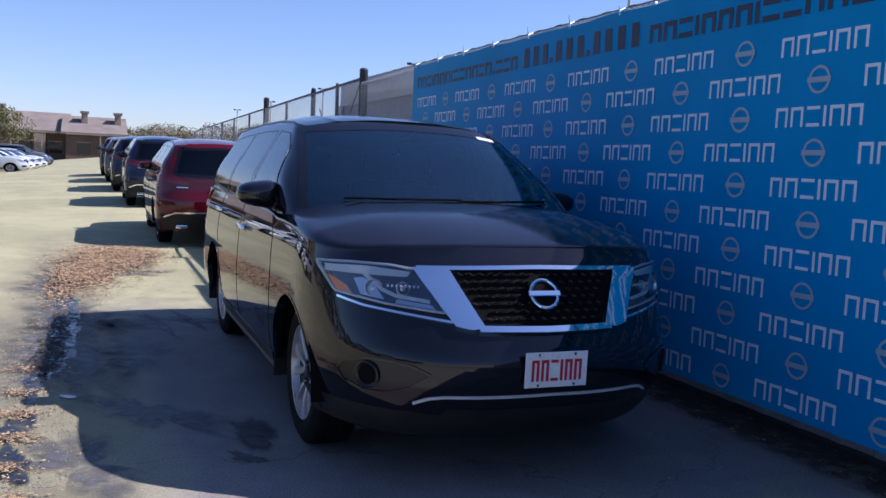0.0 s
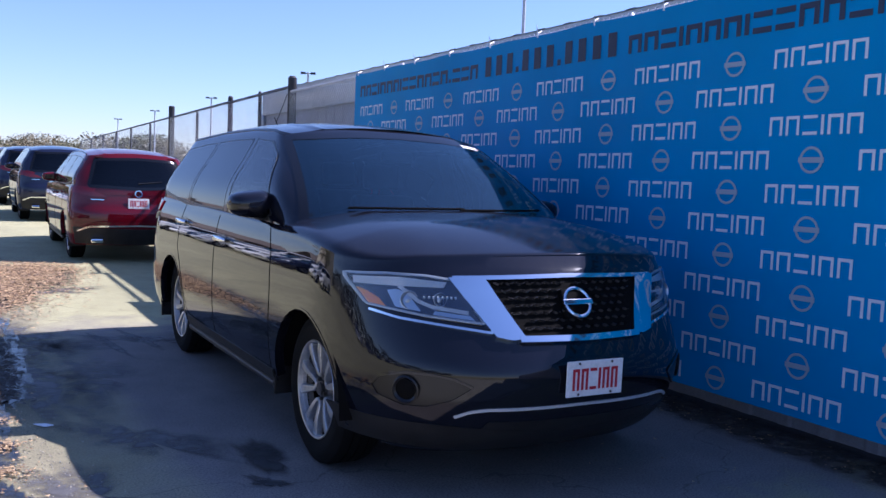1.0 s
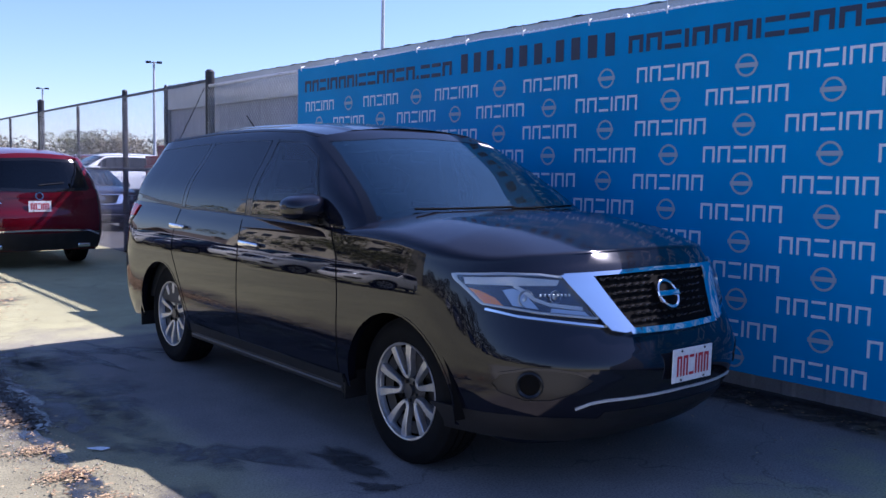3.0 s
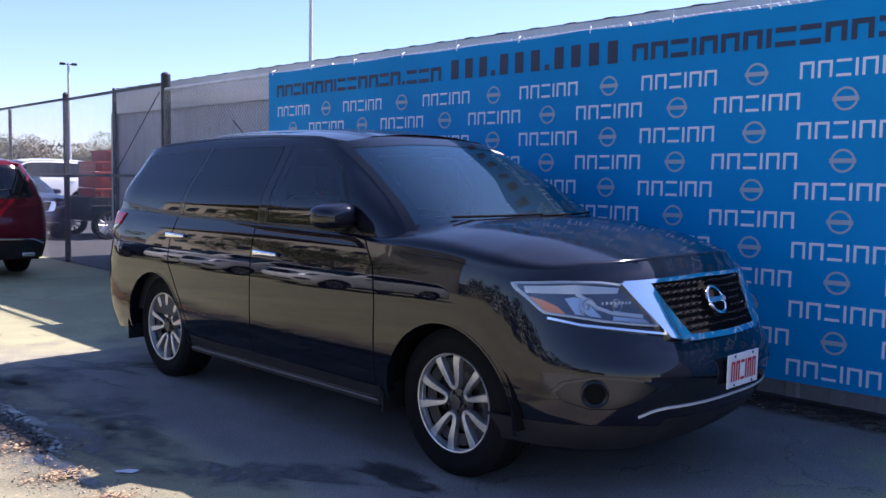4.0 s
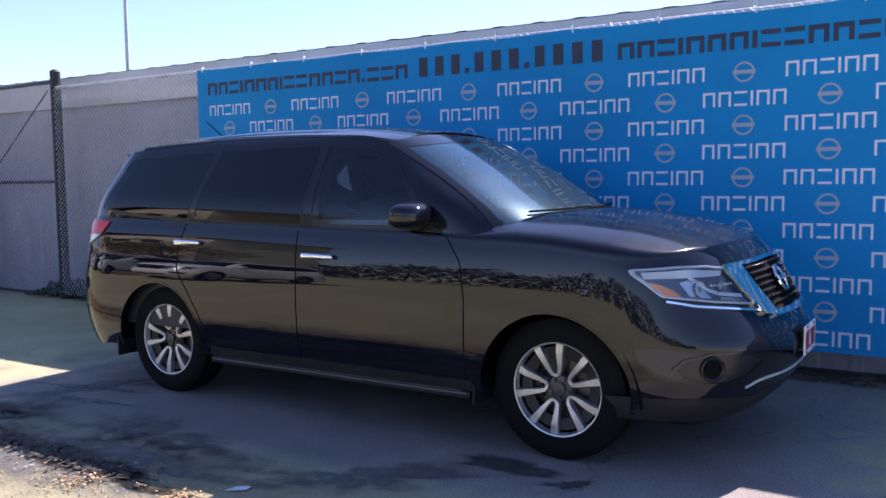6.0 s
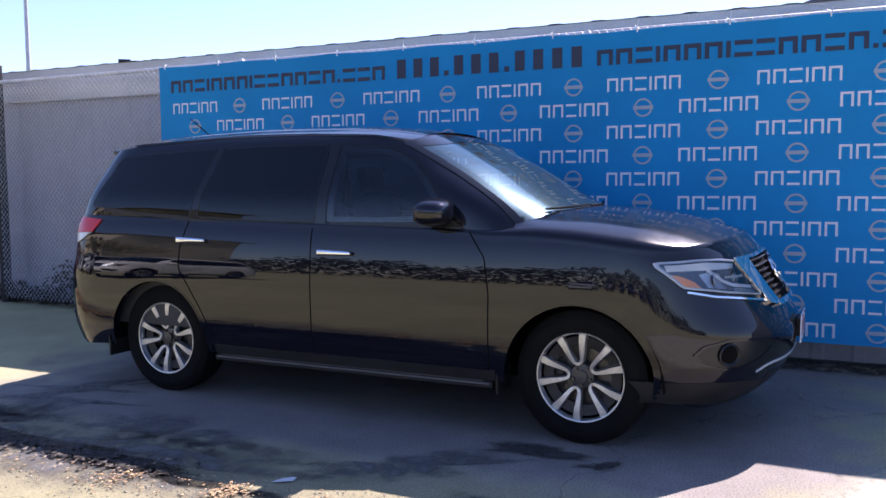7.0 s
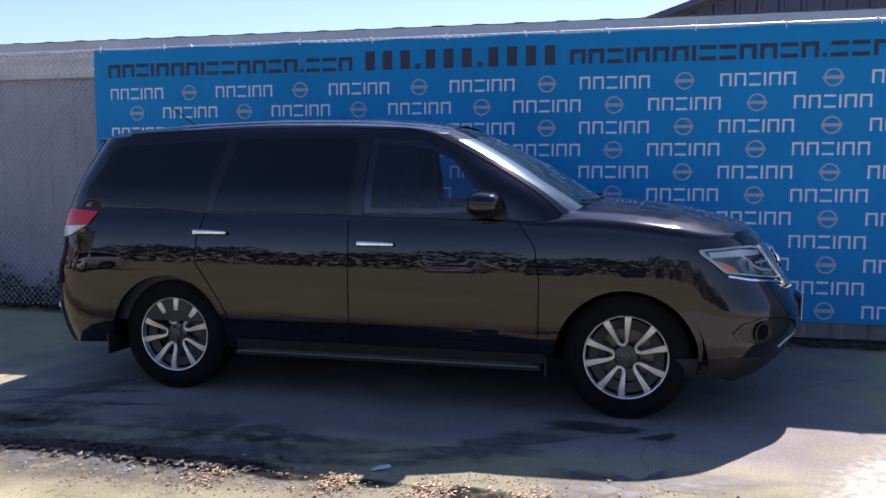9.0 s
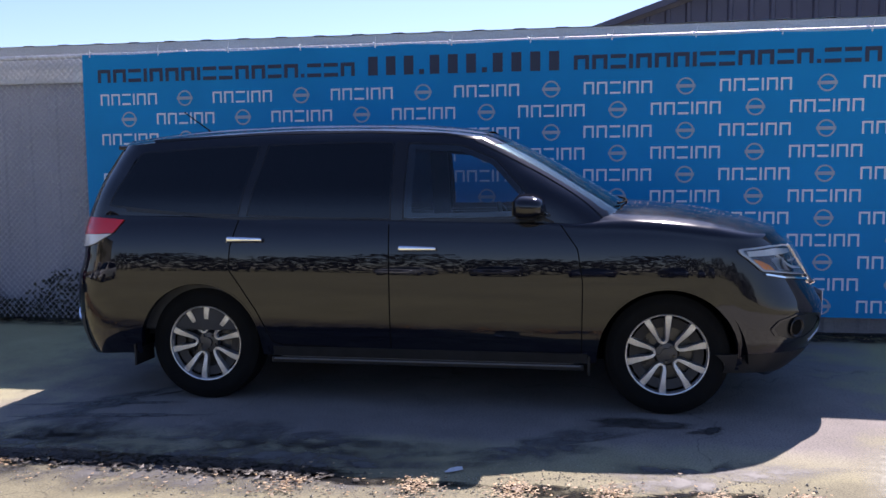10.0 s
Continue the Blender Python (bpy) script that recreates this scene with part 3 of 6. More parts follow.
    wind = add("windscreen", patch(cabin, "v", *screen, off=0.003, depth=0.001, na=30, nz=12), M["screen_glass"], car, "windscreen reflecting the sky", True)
    loop = list(screen[0]) + list(screen[1])[::-1] + [screen[0][0]]
    add("windscreen_border", band(cabin, "v", loop, 0.018, 0.005, 0.01, 120, 1, 2), M["frit"], wind, "", True)
    edge_line = hole(screen)
    add("windscreen_print", band(cabin, "v", edge_line + edge_line[:1], 0.022, 0.0012, 0.004, 120, 1, 2), M["frit"], wind, "black printed glass border", True)
    rg = add("rear_glass", patch(cabin, "r", *rear_w, off=0.003, depth=0.001, na=24, nz=8), M["privacy_glass"], car, "dark rear glass", True)
    loop = list(rear_w[0]) + list(rear_w[1])[::-1] + [rear_w[0][0]]
    add("rear_glass_border", band(cabin, "r", loop, 0.022, 0.005, 0.01, 100, 1, 2), M["frit"], rg, "", True)

    # sills, arches, underside
    add("underbody", box(-0.60, 0.60, 0.50, 4.60, 0.27, 0.40), M["under"], car)
    for u in (UF, UR):
        for flip in (-1, 1):
            bm = bmesh.new()
            prev = None
            for k in range(19):
                a = math.pi * k / 18
                row = [bm.verts.new((flip * x, u - 0.455 * math.cos(a), 0.33 + 0.475 * math.sin(a))) for x in (0.60, 0.955)]
                if prev:
                    bm.faces.new((prev[0], prev[1], row[1], row[0]))
                prev = row
            bm.faces.new([bm.verts.new((flip * 0.60, u + a, b)) for a, b in ((-0.46, 0.36), (0.46, 0.36), (0.46, 0.82), (-0.46, 0.82))])
            add("wheel_arch_liner", bm, M["under"], car)
            wheel(add, car, flip * 0.785, u, ZW, flip, near)
    arch = lambda uw, r: [(uw - r * math.cos(math.pi * k / 16), ZW - 0.02 + r * 1.02 * math.sin(math.pi * k / 16)) for k in range(17)]
    for flip in (-1, 1):
        for uw in (UF, UR):
            add("arch_lip", band(body, "u", arch(uw, RA + 0.002), 0.005, 0.0025, 0.05, 40, flip), paint, car, "", True)
        board = add("running_board", box(flip * 0.885 - 0.055, flip * 0.885 + 0.055, 1.52, 3.48, 0.265, 0.305, 0.012, 2), M["trim"], car, "dark running board with a ribbed top")
        for k in range(4 if near else 1):
            x = flip * (0.872 + 0.019 * k)
            add("tread_strip", box(x - 0.006, x + 0.006, 1.58, 3.42, 0.304, 0.310, 0.002, 1), M["board_grey"], board, "dull grey tread strip")
        add("board_edge", box(flip * 0.9405 - 0.004, flip * 0.9405 + 0.004, 1.54, 3.46, 0.288, 0.298, 0.002, 1), M["board_grey"], board, "dull grey edge strip")
        add("sill", band(body, "u", [(1.50, 0.345), (3.46, 0.345)], 0.03, 0.008, 0.03, 20, flip), M["trim"], car, "", True)
        add("mud_flap", box(flip * 0.83 - 0.12, flip * 0.83 + 0.12, UR + 0.455, UR + 0.47, 0.22, 0.50, 0.005), M["trim"], car)
        add("mud_flap", box(flip * 0.85 - 0.10, flip * 0.85 + 0.10, UF + 0.45, UF + 0.465, 0.24, 0.46, 0.005), M["trim"], car)
        # shut lines
        for line in ([(2.695, 0.36), (2.70, 0.8), (2.705, 1.14)], [(1.535, 0.37), (1.53, 0.8), (1.56, 1.0), (1.66, 1.14)], [(3.56, 0.60), (3.66, 0.75), (3.74, 0.86), (3.73, 1.0), (3.68, 1.17)], [(1.53, 0.375), (2.7, 0.368), (3.45, 0.385), (3.56, 0.60)])[:4 if near else 2]:
            add("shut_line", band(body, "u", line, 0.0035, 0.0015, 0.003, 30, flip, 1), M["under"], car)
        # handles
        for u, z in ((2.52, 0.998), (3.625, 1.048)):
            if near:
                cup = add("handle_cup", patch(body, "u", [(u - 0.07, z - 0.03), (u, z - 0.036), (u + 0.07, z - 0.03)], [(u - 0.07, z + 0.03), (u, z + 0.036), (u + 0.07, z + 0.03)], 0.0015, 0.004, 12, 4, flip), M["frit"], car)
            p = body.at("u", u, z)
            bm = box(-0.016, 0.016, -0.118, 0.118, -0.016, 0.016, 0.013, 3)
            for v in bm.verts:
                s = (v.co.y + 0.118) / 0.236
                v.co.z = v.co.z * (0.75 + 0.5 * s) + 0.006 * math.sin(math.pi * s)
                v.co.x += 0.014 * math.sin(math.pi * s)
            bmesh.ops.transform(bm, matrix=Matrix.Translation((flip * (p.x + 0.022), p.y, p.z)) @ Matrix.Diagonal((flip, 1, 1, 1)), verts=bm.verts[:])
            if flip < 0:
                bmesh.ops.reverse_faces(bm, faces=bm.faces[:])
            add("door_handle", bm, M["chrome"] if hero else paint, car, "chrome door handle" if hero else "", True)
        # mirror
        bm = bmesh.new()
        bmesh.ops.create_uvsphere(bm, u_segments=28, v_segments=16, radius=1.0)
        for v in bm.verts:
            x, y, z = v.co
            k = 1 / max(1e-6, (abs(x) ** 3.2 + abs(y) ** 3.2 + abs(z) ** 3.2) ** (1 / 3.2))
            x, y, z = x * k, y * k, z * k
            v.co = (x * 0.122, y * (0.115 if y < 0 else 0.07), z * (0.078 - 0.016 * x) * (1 - 0.12 * max(0, -y)))
        bmesh.ops.transform(bm, matrix=Matrix.Translation((flip * 0.998, 1.865, 1.246)) @ Matrix.Diagonal((flip, 1, 1, 1)), verts=bm.verts[:])
        if flip < 0:
            bmesh.ops.reverse_faces(bm, faces=bm.faces[:])
        mir = add("side_mirror", bm, paint, car, "", True)
        bm = box(-0.09, 0.09, -0.055, 0.045, -0.02, 0.02, 0.015)
        bmesh.ops.transform(bm, matrix=pose(flip * 0.925, 1.86, 1.178, 0, flip * -12, 0), verts=bm.verts[:])
        add("mirror_arm", bm, M["trim"], mir)
        bm = box(flip * 1.0 - 0.075, flip * 1.0 + 0.075, 1.930, 1.938, 1.200, 1.288, 0.002)
        add("mirror_glass", bm, M["frit"], mir)
        add("mirror_sail", patch(cabin, "u", [(1.70, 1.15), (1.80, 1.17), (1.93, 1.17)], [(1.70, 1.16), (1.84, 1.22), (1.93, 1.26)], 0.006, 0.01, 8, 3, flip), M["trim"], car)

    # headlamps
    lamp_lo = [(0.915, 0.972), (0.870, 0.872), (0.70, 0.838), (0.462, 0.808)]
    lamp_hi = [(0.918, 0.996), (0.80, 1.004), (0.66, 1.0), (0.560, 0.985)]
    for flip in (-1, 1):
        lamp = add("headlamp", patch(body, "v", lamp_lo, lamp_hi, 0.0035, 0.006, 24, 8, flip), M["lamp_dark"], car, "clear headlamp with an amber marker", True)
        add("upper_reflector", patch(body, "v", [(0.90, 0.955), (0.74, 0.955), (0.60, 0.955)], [(0.90, 0.985), (0.76, 0.993), (0.585, 0.977)], 0.007, 0.004, 16, 3, flip), M["lamp_white"], lamp, "", True)
        add("inner_reflector", patch(body, "v", [(0.785, 0.868), (0.74, 0.860), (0.70, 0.854)], [(0.805, 0.935), (0.775, 0.942), (0.74, 0.930)], 0.007, 0.004, 12, 5, flip), M["lamp_bowl"], lamp, "", True)
        add("light_pipe", band(body, "v", [(0.765, 0.955), (0.735, 0.930), (0.705, 0.895), (0.655, 0.872), (0.585, 0.862), (0.52, 0.852)], 0.008, 0.0095, 0.006, 40, flip, 2), M["lamp_white"], lamp, "pale curved light pipe", True)
        for k in range(8 if near else 0):
            p, n = body.at("v", 0.68 - 0.017 * k, 0.912), body.normal("v", 0.68 - 0.017 * k, 0.912)
            bm = box(-0.005, 0.005, -0.004, 0.004, -0.006, 0.006, 0.0015, 1)
            bmesh.ops.transform(bm, matrix=Matrix.Translation((flip * (p.x + n.x * 0.011), p.y + n.y * 0.011, p.z + n.z * 0.011)), verts=bm.verts[:])
            add("lamp_facet", bm, M["lamp_white"], lamp)
        add("lower_reflector", patch(body, "v", [(0.66, 0.842), (0.58, 0.832), (0.50, 0.822)], [(0.65, 0.858), (0.58, 0.848), (0.515, 0.840)], 0.0075, 0.004, 10, 3, flip), M["lamp_bowl"], lamp, "", True)
        for c0, z0, r in ((0.738, 0.900, 0.040), (0.625, 0.905, 0.030)):
            p, n = body.at("v", c0, z0), body.normal("v", c0, z0)
            n = (n + Vector((0, -0.9, 0))).normalized()
            bm = lathe([(0.012, r), (0.0125, r * 0.94), (0.0, r * 0.6), (-0.002, r * 0.45), (0.008, r * 0.40), (0.011, 0.001)], 28)
            q = Vector((flip * n.x, n.y, n.z)).to_track_quat("X", "Z").to_matrix().to_4x4()
            bmesh.ops.transform(bm, matrix=Matrix.Translation((flip * p.x, p.y, p.z)) @ q, verts=bm.verts[:])
            add("projector", bm, M["lamp_bowl"], lamp, "", True)
        add("turn_marker", patch(body, "v", [(0.862, 0.868), (0.84, 0.864), (0.81, 0.860)], [(0.895, 0.94), (0.87, 0.93), (0.832, 0.90)], 0.0085, 0.004, 8, 4, flip), M["amber"], lamp, "amber turn marker", True)
        rim_line = lamp_lo + lamp_hi[::-1] + lamp_lo[:1]
        add("bezel", band(body, "v", rim_line, 0.005, 0.0135, 0.01, 90, flip, 2), M["lamp_rim"], lamp, "pale grey lamp bezel", True)
        add("lens", patch(body, "v", lamp_lo, lamp_hi, 0.016, 0.002, 24, 8, flip), M["lens"], lamp, "clear plastic lens", True)
        add("lamp_trim", band(body, "v", [(0.44, 0.772), (0.60, 0.796), (0.78, 0.823), (0.865, 0.850)], 0.005, 0.012, 0.02, 24, flip), M["chrome"], car, "chrome strip", True)
        # grille horns
        add("grille_horn", patch(body, "v", [(0.300, 0.745), (0.365, 0.738), (0.430, 0.752)], [(0.425, 0.992), (0.50, 0.996), (0.578, 0.992)], 0.024, 0.04, 10, 10, flip), M["chrome"], car, "broad chrome grille surround", True)
        # fog lamp
        recess = add("fog_recess", patch(body, "v", [(0.875, 0.515), (0.84, 0.478), (0.78, 0.457), (0.70, 0.462), (0.62, 0.495), (0.55, 0.545)], [(0.875, 0.545), (0.84, 0.583), (0.78, 0.602), (0.70, 0.60), (0.62, 0.585), (0.55, 0.56)], 0.0015, 0.006, 30, 6, flip), M["seal"], car, "dark fog lamp recess", True)
        rim = [(0.875, 0.53), (0.855, 0.575), (0.78, 0.604), (0.70, 0.602), (0.62, 0.588), (0.545, 0.553), (0.62, 0.493), (0.70, 0.458), (0.78, 0.453), (0.855, 0.487), (0.875, 0.53)]
        add("fog_recess_rim", band(body, "v", rim, 0.005, 0.006, 0.010, 70, flip, 2), paint, recess, "", True)
        c = body.at("v", 0.775, 0.53)
        n = body.normal("v", 0.775, 0.53)
        bm = lathe([(0.0, 0.058), (0.012, 0.062), (0.016, 0.055), (0.008, 0.045)], 32)
        q = Vector((flip * n.x, n.y, n.z)).to_track_quat("X", "Z").to_matrix().to_4x4()
        bmesh.ops.transform(bm, matrix=Matrix.Translation((flip * c.x, c.y, c.z)) @ q, verts=bm.verts[:])
        add("fog_lamp", bm, M["seal"], recess, "", True)
        bm = lathe([(0.004, 0.046), (0.008, 0.04), (0.012, 0.001)], 24)
        bmesh.ops.transform(bm, matrix=Matrix.Translation((flip * c.x, c.y, c.z)) @ q, verts=bm.verts[:])
        add("fog_lens", bm, M["under"], recess, "smoked fog lamp lens", True)
        # tail lamps
        tl = add("tail_lamp", patch(body, "u", [(4.53, 1.085), (4.70, 1.075), (4.875, 1.075)], [(4.46, 1.168), (4.65, 1.182), (4.86, 1.182)], 0.010, 0.02, 14, 5, flip), M["red_lens"] if hero else M["red_dark"], car, "red tail lamp with a white foot", True)
        if hero:
            add("reverse_lens", patch(body, "u", [(4.66, 1.015), (4.78, 0.985), (4.88, 0.975)], [(4.54, 1.08), (4.70, 1.072), (4.875, 1.072)], 0.010, 0.02, 12, 4, flip), M["clear_lens"], tl, "white reversing lens", True)
        add("tail_lamp_inner", patch(body, "r", [(0.46, 1.03), (0.66, 1.03), (0.82, 1.06)], [(0.50, 1.06), (0.66, 1.12), (0.82, 1.17)], 0.010, 0.02, 12, 4, flip), M["red_lens"] if hero else M["red_dark"], tl, "", True)
    # grille
    gr = add("grille", patch(body, "v", [(-0.30, 0.758), (0.0, 0.752), (0.30, 0.758)], [(-0.435, 0.985), (0.0, 0.992), (0.435, 0.985)], 0.003, 0.01, 20, 8), M["under"], car, "black honeycomb grille", True)
    bm = bmesh.new()
    for r in range(7):
        z = 0.785 + r * 0.031
        half = 0.28 + (z - 0.758) * 0.55
        k = -int(half / 0.052)
        while k * 0.052 <= half:
            a = (k + (0.5 if r % 2 else 0)) * 0.052
            if abs(a) < half - 0.015 and abs(a) + abs(z - 0.886) > 0.09:
                p, n = body.at("v", a, z), body.normal("v", a, z)
                t = Vector((0, 0, 1))
                sd = n.cross(t).normalized()
                cs = [p + n * 0.004 + sd * x + t * y for x, y in ((-0.024, 0.004), (0, -0.006), (0.024, 0.004))]
                ds = [q + n * 0.014 + t * 0.004 for q in cs]
                va, vb = [bm.verts.new(q) for q in cs], [bm.verts.new(q) for q in ds]
                for i in range(2):
                    bm.faces.new((va[i], va[i + 1], vb[i + 1], vb[i]))
                    top_a, top_b = bm.verts.new(cs[i] + t * 0.009), bm.verts.new(cs[i + 1] + t * 0.009)
                    bm.faces.new((vb[i], vb[i + 1], top_b, top_a))
            k += 1
    add("grille_mesh", bm, M["grille"], gr, "glossy black grille mesh")
    add("grille_bar", band(body, "v", [(-0.33, 0.743), (0.0, 0.738), (0.33, 0.743)], 0.012, 0.025, 0.04, 30), M["chrome"], car, "chrome lower grille bar", True)
    add("grille_top_bar", band(body, "v", [(-0.56, 0.992), (0.0, 1.0), (0.56, 0.992)], 0.008, 0.02, 0.03, 30), M["chrome"], car, "", True)
    p, n = body.at("v", 0, 0.880), body.normal("v", 0, 0.880)
    q = n.to_track_quat("X", "Z").to_matrix().to_4x4()
    badge_at = Matrix.Translation(p + n * 0.03) @ q
    bm = lathe([(0.0, 0.077), (0.010, 0.075), (0.013, 0.068), (0.010, 0.061), (0.0, 0.059)], 40)
    bmesh.ops.transform(bm, matrix=badge_at, verts=bm.verts[:])
    bd = add("badge", bm, M["chrome"], car, "chrome ring badge with a crossbar", True)
    bm = box(0.0, 0.016, -0.082, 0.082, -0.014, 0.014, 0.005)
    bmesh.ops.transform(bm, matrix=badge_at, verts=bm.verts[:])
    add("badge_bar", bm, M["chrome"], bd)
    bm = box(-0.04, 0.003, -0.07, 0.07, -0.07, 0.07, 0.01)
    bmesh.ops.transform(bm, matrix=badge_at, verts=bm.verts[:])
    add("badge_back", bm, M["under"], bd)
    # bumper
    add("bumper_intake", patch(body, "v", [(-0.50, 0.315), (0, 0.305), (0.50, 0.315)], [(-0.46, 0.395), (0, 0.395), (0.46, 0.395)], 0.002, 0.006, 20, 3), M["trim"], car, "", True)
    add("bumper_lip", band(body, "v", [(-0.60, 0.418), (-0.545, 0.446), (-0.48, 0.456), (0, 0.462), (0.48, 0.456), (0.545, 0.446), (0.60, 0.418)], 0.0065, 0.004, 0.02, 50), M["satin"], car, "bright bumper skid strip", True)
    if near:
        add("bumper_skirt", patch(body, "v", [(-0.90, 0.27), (-0.5, 0.225), (0, 0.225), (0.5, 0.225), (0.90, 0.27)], [(-0.945, 0.385), (-0.62, 0.375), (0, 0.315), (0.62, 0.375), (0.945, 0.385)], 0.003, 0.01, 40, 4), M["trim"], car, "black plastic bumper skirt", True)
    # rear bumper, plate, exhaust
    add("rear_valance", patch(body, "r", [(-0.88, 0.30), (0, 0.285), (0.88, 0.30)], [(-0.92, 0.56), (0, 0.53), (0.92, 0.56)], 0.004, 0.01, 30, 4), M["trim"], car, "black plastic rear valance", True)
    add("bumper_trim", band(body, "r", [(-0.86, 0.50), (-0.70, 0.57), (0.0, 0.59), (0.70, 0.57), (0.86, 0.50)], 0.012, 0.012, 0.02, 40), M["chrome"], car, "chrome bumper strip", True)
    for flip in () if hero else (-1, 1):
        bm = box(flip * 0.60 - 0.09, flip * 0.60 + 0.09, 4.90, 5.005, 0.325, 0.385, 0.02)
        add("exhaust_tip", bm, M["chrome"], car)
    for mode, z, on in (("v", 0.585, front_plate), ("r", 0.935, True)):
        if not on:
            continue
        p, n = body.at(mode, 0, z), body.normal(mode, 0, z)
        n = Vector((0, n.y, n.z * 0.4)).normalized()
        side = Vector((0, 0, 1)).cross(n).normalized()
        up = n.cross(side)
        P4 = Matrix((side, up, n)).transposed().to_4x4()
        P4.translation = p + n * 0.022
        bm = box(-0.155, 0.155, -0.079, 0.079, -0.006, 0.0, 0.003)
        bmesh.ops.transform(bm, matrix=P4, verts=bm.verts[:])
        plate = add("plate", bm, M["plate_white"], car, "white dealer plate with red print")
        bm = box(-0.10, 0.10, -0.05, 0.05, -0.03, -0.006)
        bmesh.ops.transform(bm, matrix=P4, verts=bm.verts[:])
        add("plate_mount", bm, M["trim"], plate)
        bm = bmesh.new()
        bar_word(bm, lambda s, h: P4 @ Vector((-0.125 + s, -0.05 + h, 0.002)), 0.25, 0.095, thick=0.14)
        add("plate_print", bm, M["plate_red"], plate, "red print")
        for sx, sy in () if not near else ((-0.09, 0.068), (0.09, 0.068), (-0.09, -0.068), (0.09, -0.068)):
            bm = bmesh.new()
            tube(bm, P4 @ Vector((sx, sy, 0)), P4 @ Vector((sx, sy, 0.004)), 0.006, n=8)
            add("plate_screw", bm, M["disc"], plate)
    p, n = body.at("r", 0, 1.085), body.normal("r", 0, 1.085)
    bm = lathe([(0.0, 0.06), (0.010, 0.056), (0.010, 0.044), (0.0, 0.042)], 32)
    bmesh.ops.transform(bm, matrix=Matrix.Translation(p + n * 0.01) @ n.to_track_quat("X", "Z").to_matrix().to_4x4(), verts=bm.verts[:])
    add("rear_badge", bm, M["chrome"], car, "chrome ring badge", True)
    add("model_print", band(body, "r", [(0.50, 0.985), (0.68, 0.985)], 0.006, 0.004, 0.003, 8), M["chrome"], car, "bright lettering strip")
    # spoiler and rear wiper
    bm = box(-0.60, 0.60, 4.45, 4.72, 1.672, 1.702, 0.012)
    for v in bm.verts:
        v.co.z -= 0.045 * (abs(v.co.x) / 0.6) ** 2.2
        v.co.y -= 0.05 * (abs(v.co.x) / 0.6) ** 2
    add("roof_spoiler", bm, paint, car, "", True)
    bm = bmesh.new()
    a, b = cabin.at("r", 0.0, 1.245), cabin.at("r", -0.36, 1.285)
    tube(bm, a + Vector((0, 0.02, 0)), b + Vector((0, 0.02, 0)), 0.009, 0.006)
    add("rear_wiper", bm, M["trim"], car)
    # front wipers and cowl
    add("cowl", patch(cabin, "v", [(-0.80, 1.12), (0, 1.12), (0.80, 1.12)], [(-0.79, 1.185), (0, 1.215), (0.79, 1.185)], 0.008, 0.01, 30, 4), M["trim"], car, "black plastic cowl", True)
    for a0, a1 in ((0.05, -0.62), (0.62, 0.02)):
        bm = bmesh.new()
        pts = [cabin.at("v", a0 + (a1 - a0) * k / 8, 1.252 - 0.008 * k / 8) + cabin.normal("v", a0 + (a1 - a0) * k / 8, 1.24) * 0.018 for k in range(9)]
        bent_rod(bm, pts, 0.0065)
        add("wiper", bm, M["under"], car)
    # inside
    add("cabin_floor", box(-0.78, 0.78, 1.5, 4.6, 0.40, 0.45), M["dash"], car)
    bm = box(-0.76, 0.76, 1.42, 1.98, 0.80, 1.10, 0.07, 3)
    add("dashboard", bm, M["dash"], car, "dark plastic dashboard", True)
    for x in (-0.38, 0.38):
        if not near:
            continue
        seat(add, car, x, 2.62, 0.60)
        seat(add, car, x, 3.45, 0.62)
    for flip in (-1, 1):
        add("door_lining", box(flip * 0.86 - 0.02, flip * 0.86 + 0.02, 1.75, 4.5, 0.45, 1.12, 0.01), M["dash"], car)
        bm = box(flip * 0.755 - 0.02, flip * 0.755 + 0.02, 2.60, 2.74, 1.1, 1.62, 0.01)
        for v in bm.verts:
            v.co.x -= flip * (v.co.z - 1.1) * 0.28 - flip * 0.09
        add("pillar_lining", bm, M["seat"], car)
    bm = bmesh.new()
    for k in range(28):
        a, b = 2 * math.pi * k / 28, 2 * math.pi * (k + 1) / 28
        tube(bm, (0.19 * math.cos(a), 0, 0.19 * math.sin(a)), (0.19 * math.cos(b), 0, 0.19 * math.sin(b)), 0.016, n=8, caps=False)
    cuboid(bm, -0.17, 0.17, -0.015, 0.02, -0.035, 0.035)
    cuboid(bm, -0.03, 0.03, -0.015, 0.02, -0.17, 0.0)
    bmesh.ops.transform(bm, matrix=pose(0.38, 2.08, 1.05, -25), verts=bm.verts[:])
    add("steering_wheel", bm, M["dash"], car, "", True)
    bm = box(-0.11, 0.11, -0.015, 0.015, -0.035, 0.035, 0.012)
    bmesh.ops.transform(bm, matrix=Matrix.Translation((0, 2.02, 1.56)), verts=bm.verts[:])
    add("rear_view_mirror", bm, M["dash"], car)
    return car, body, cabin, add


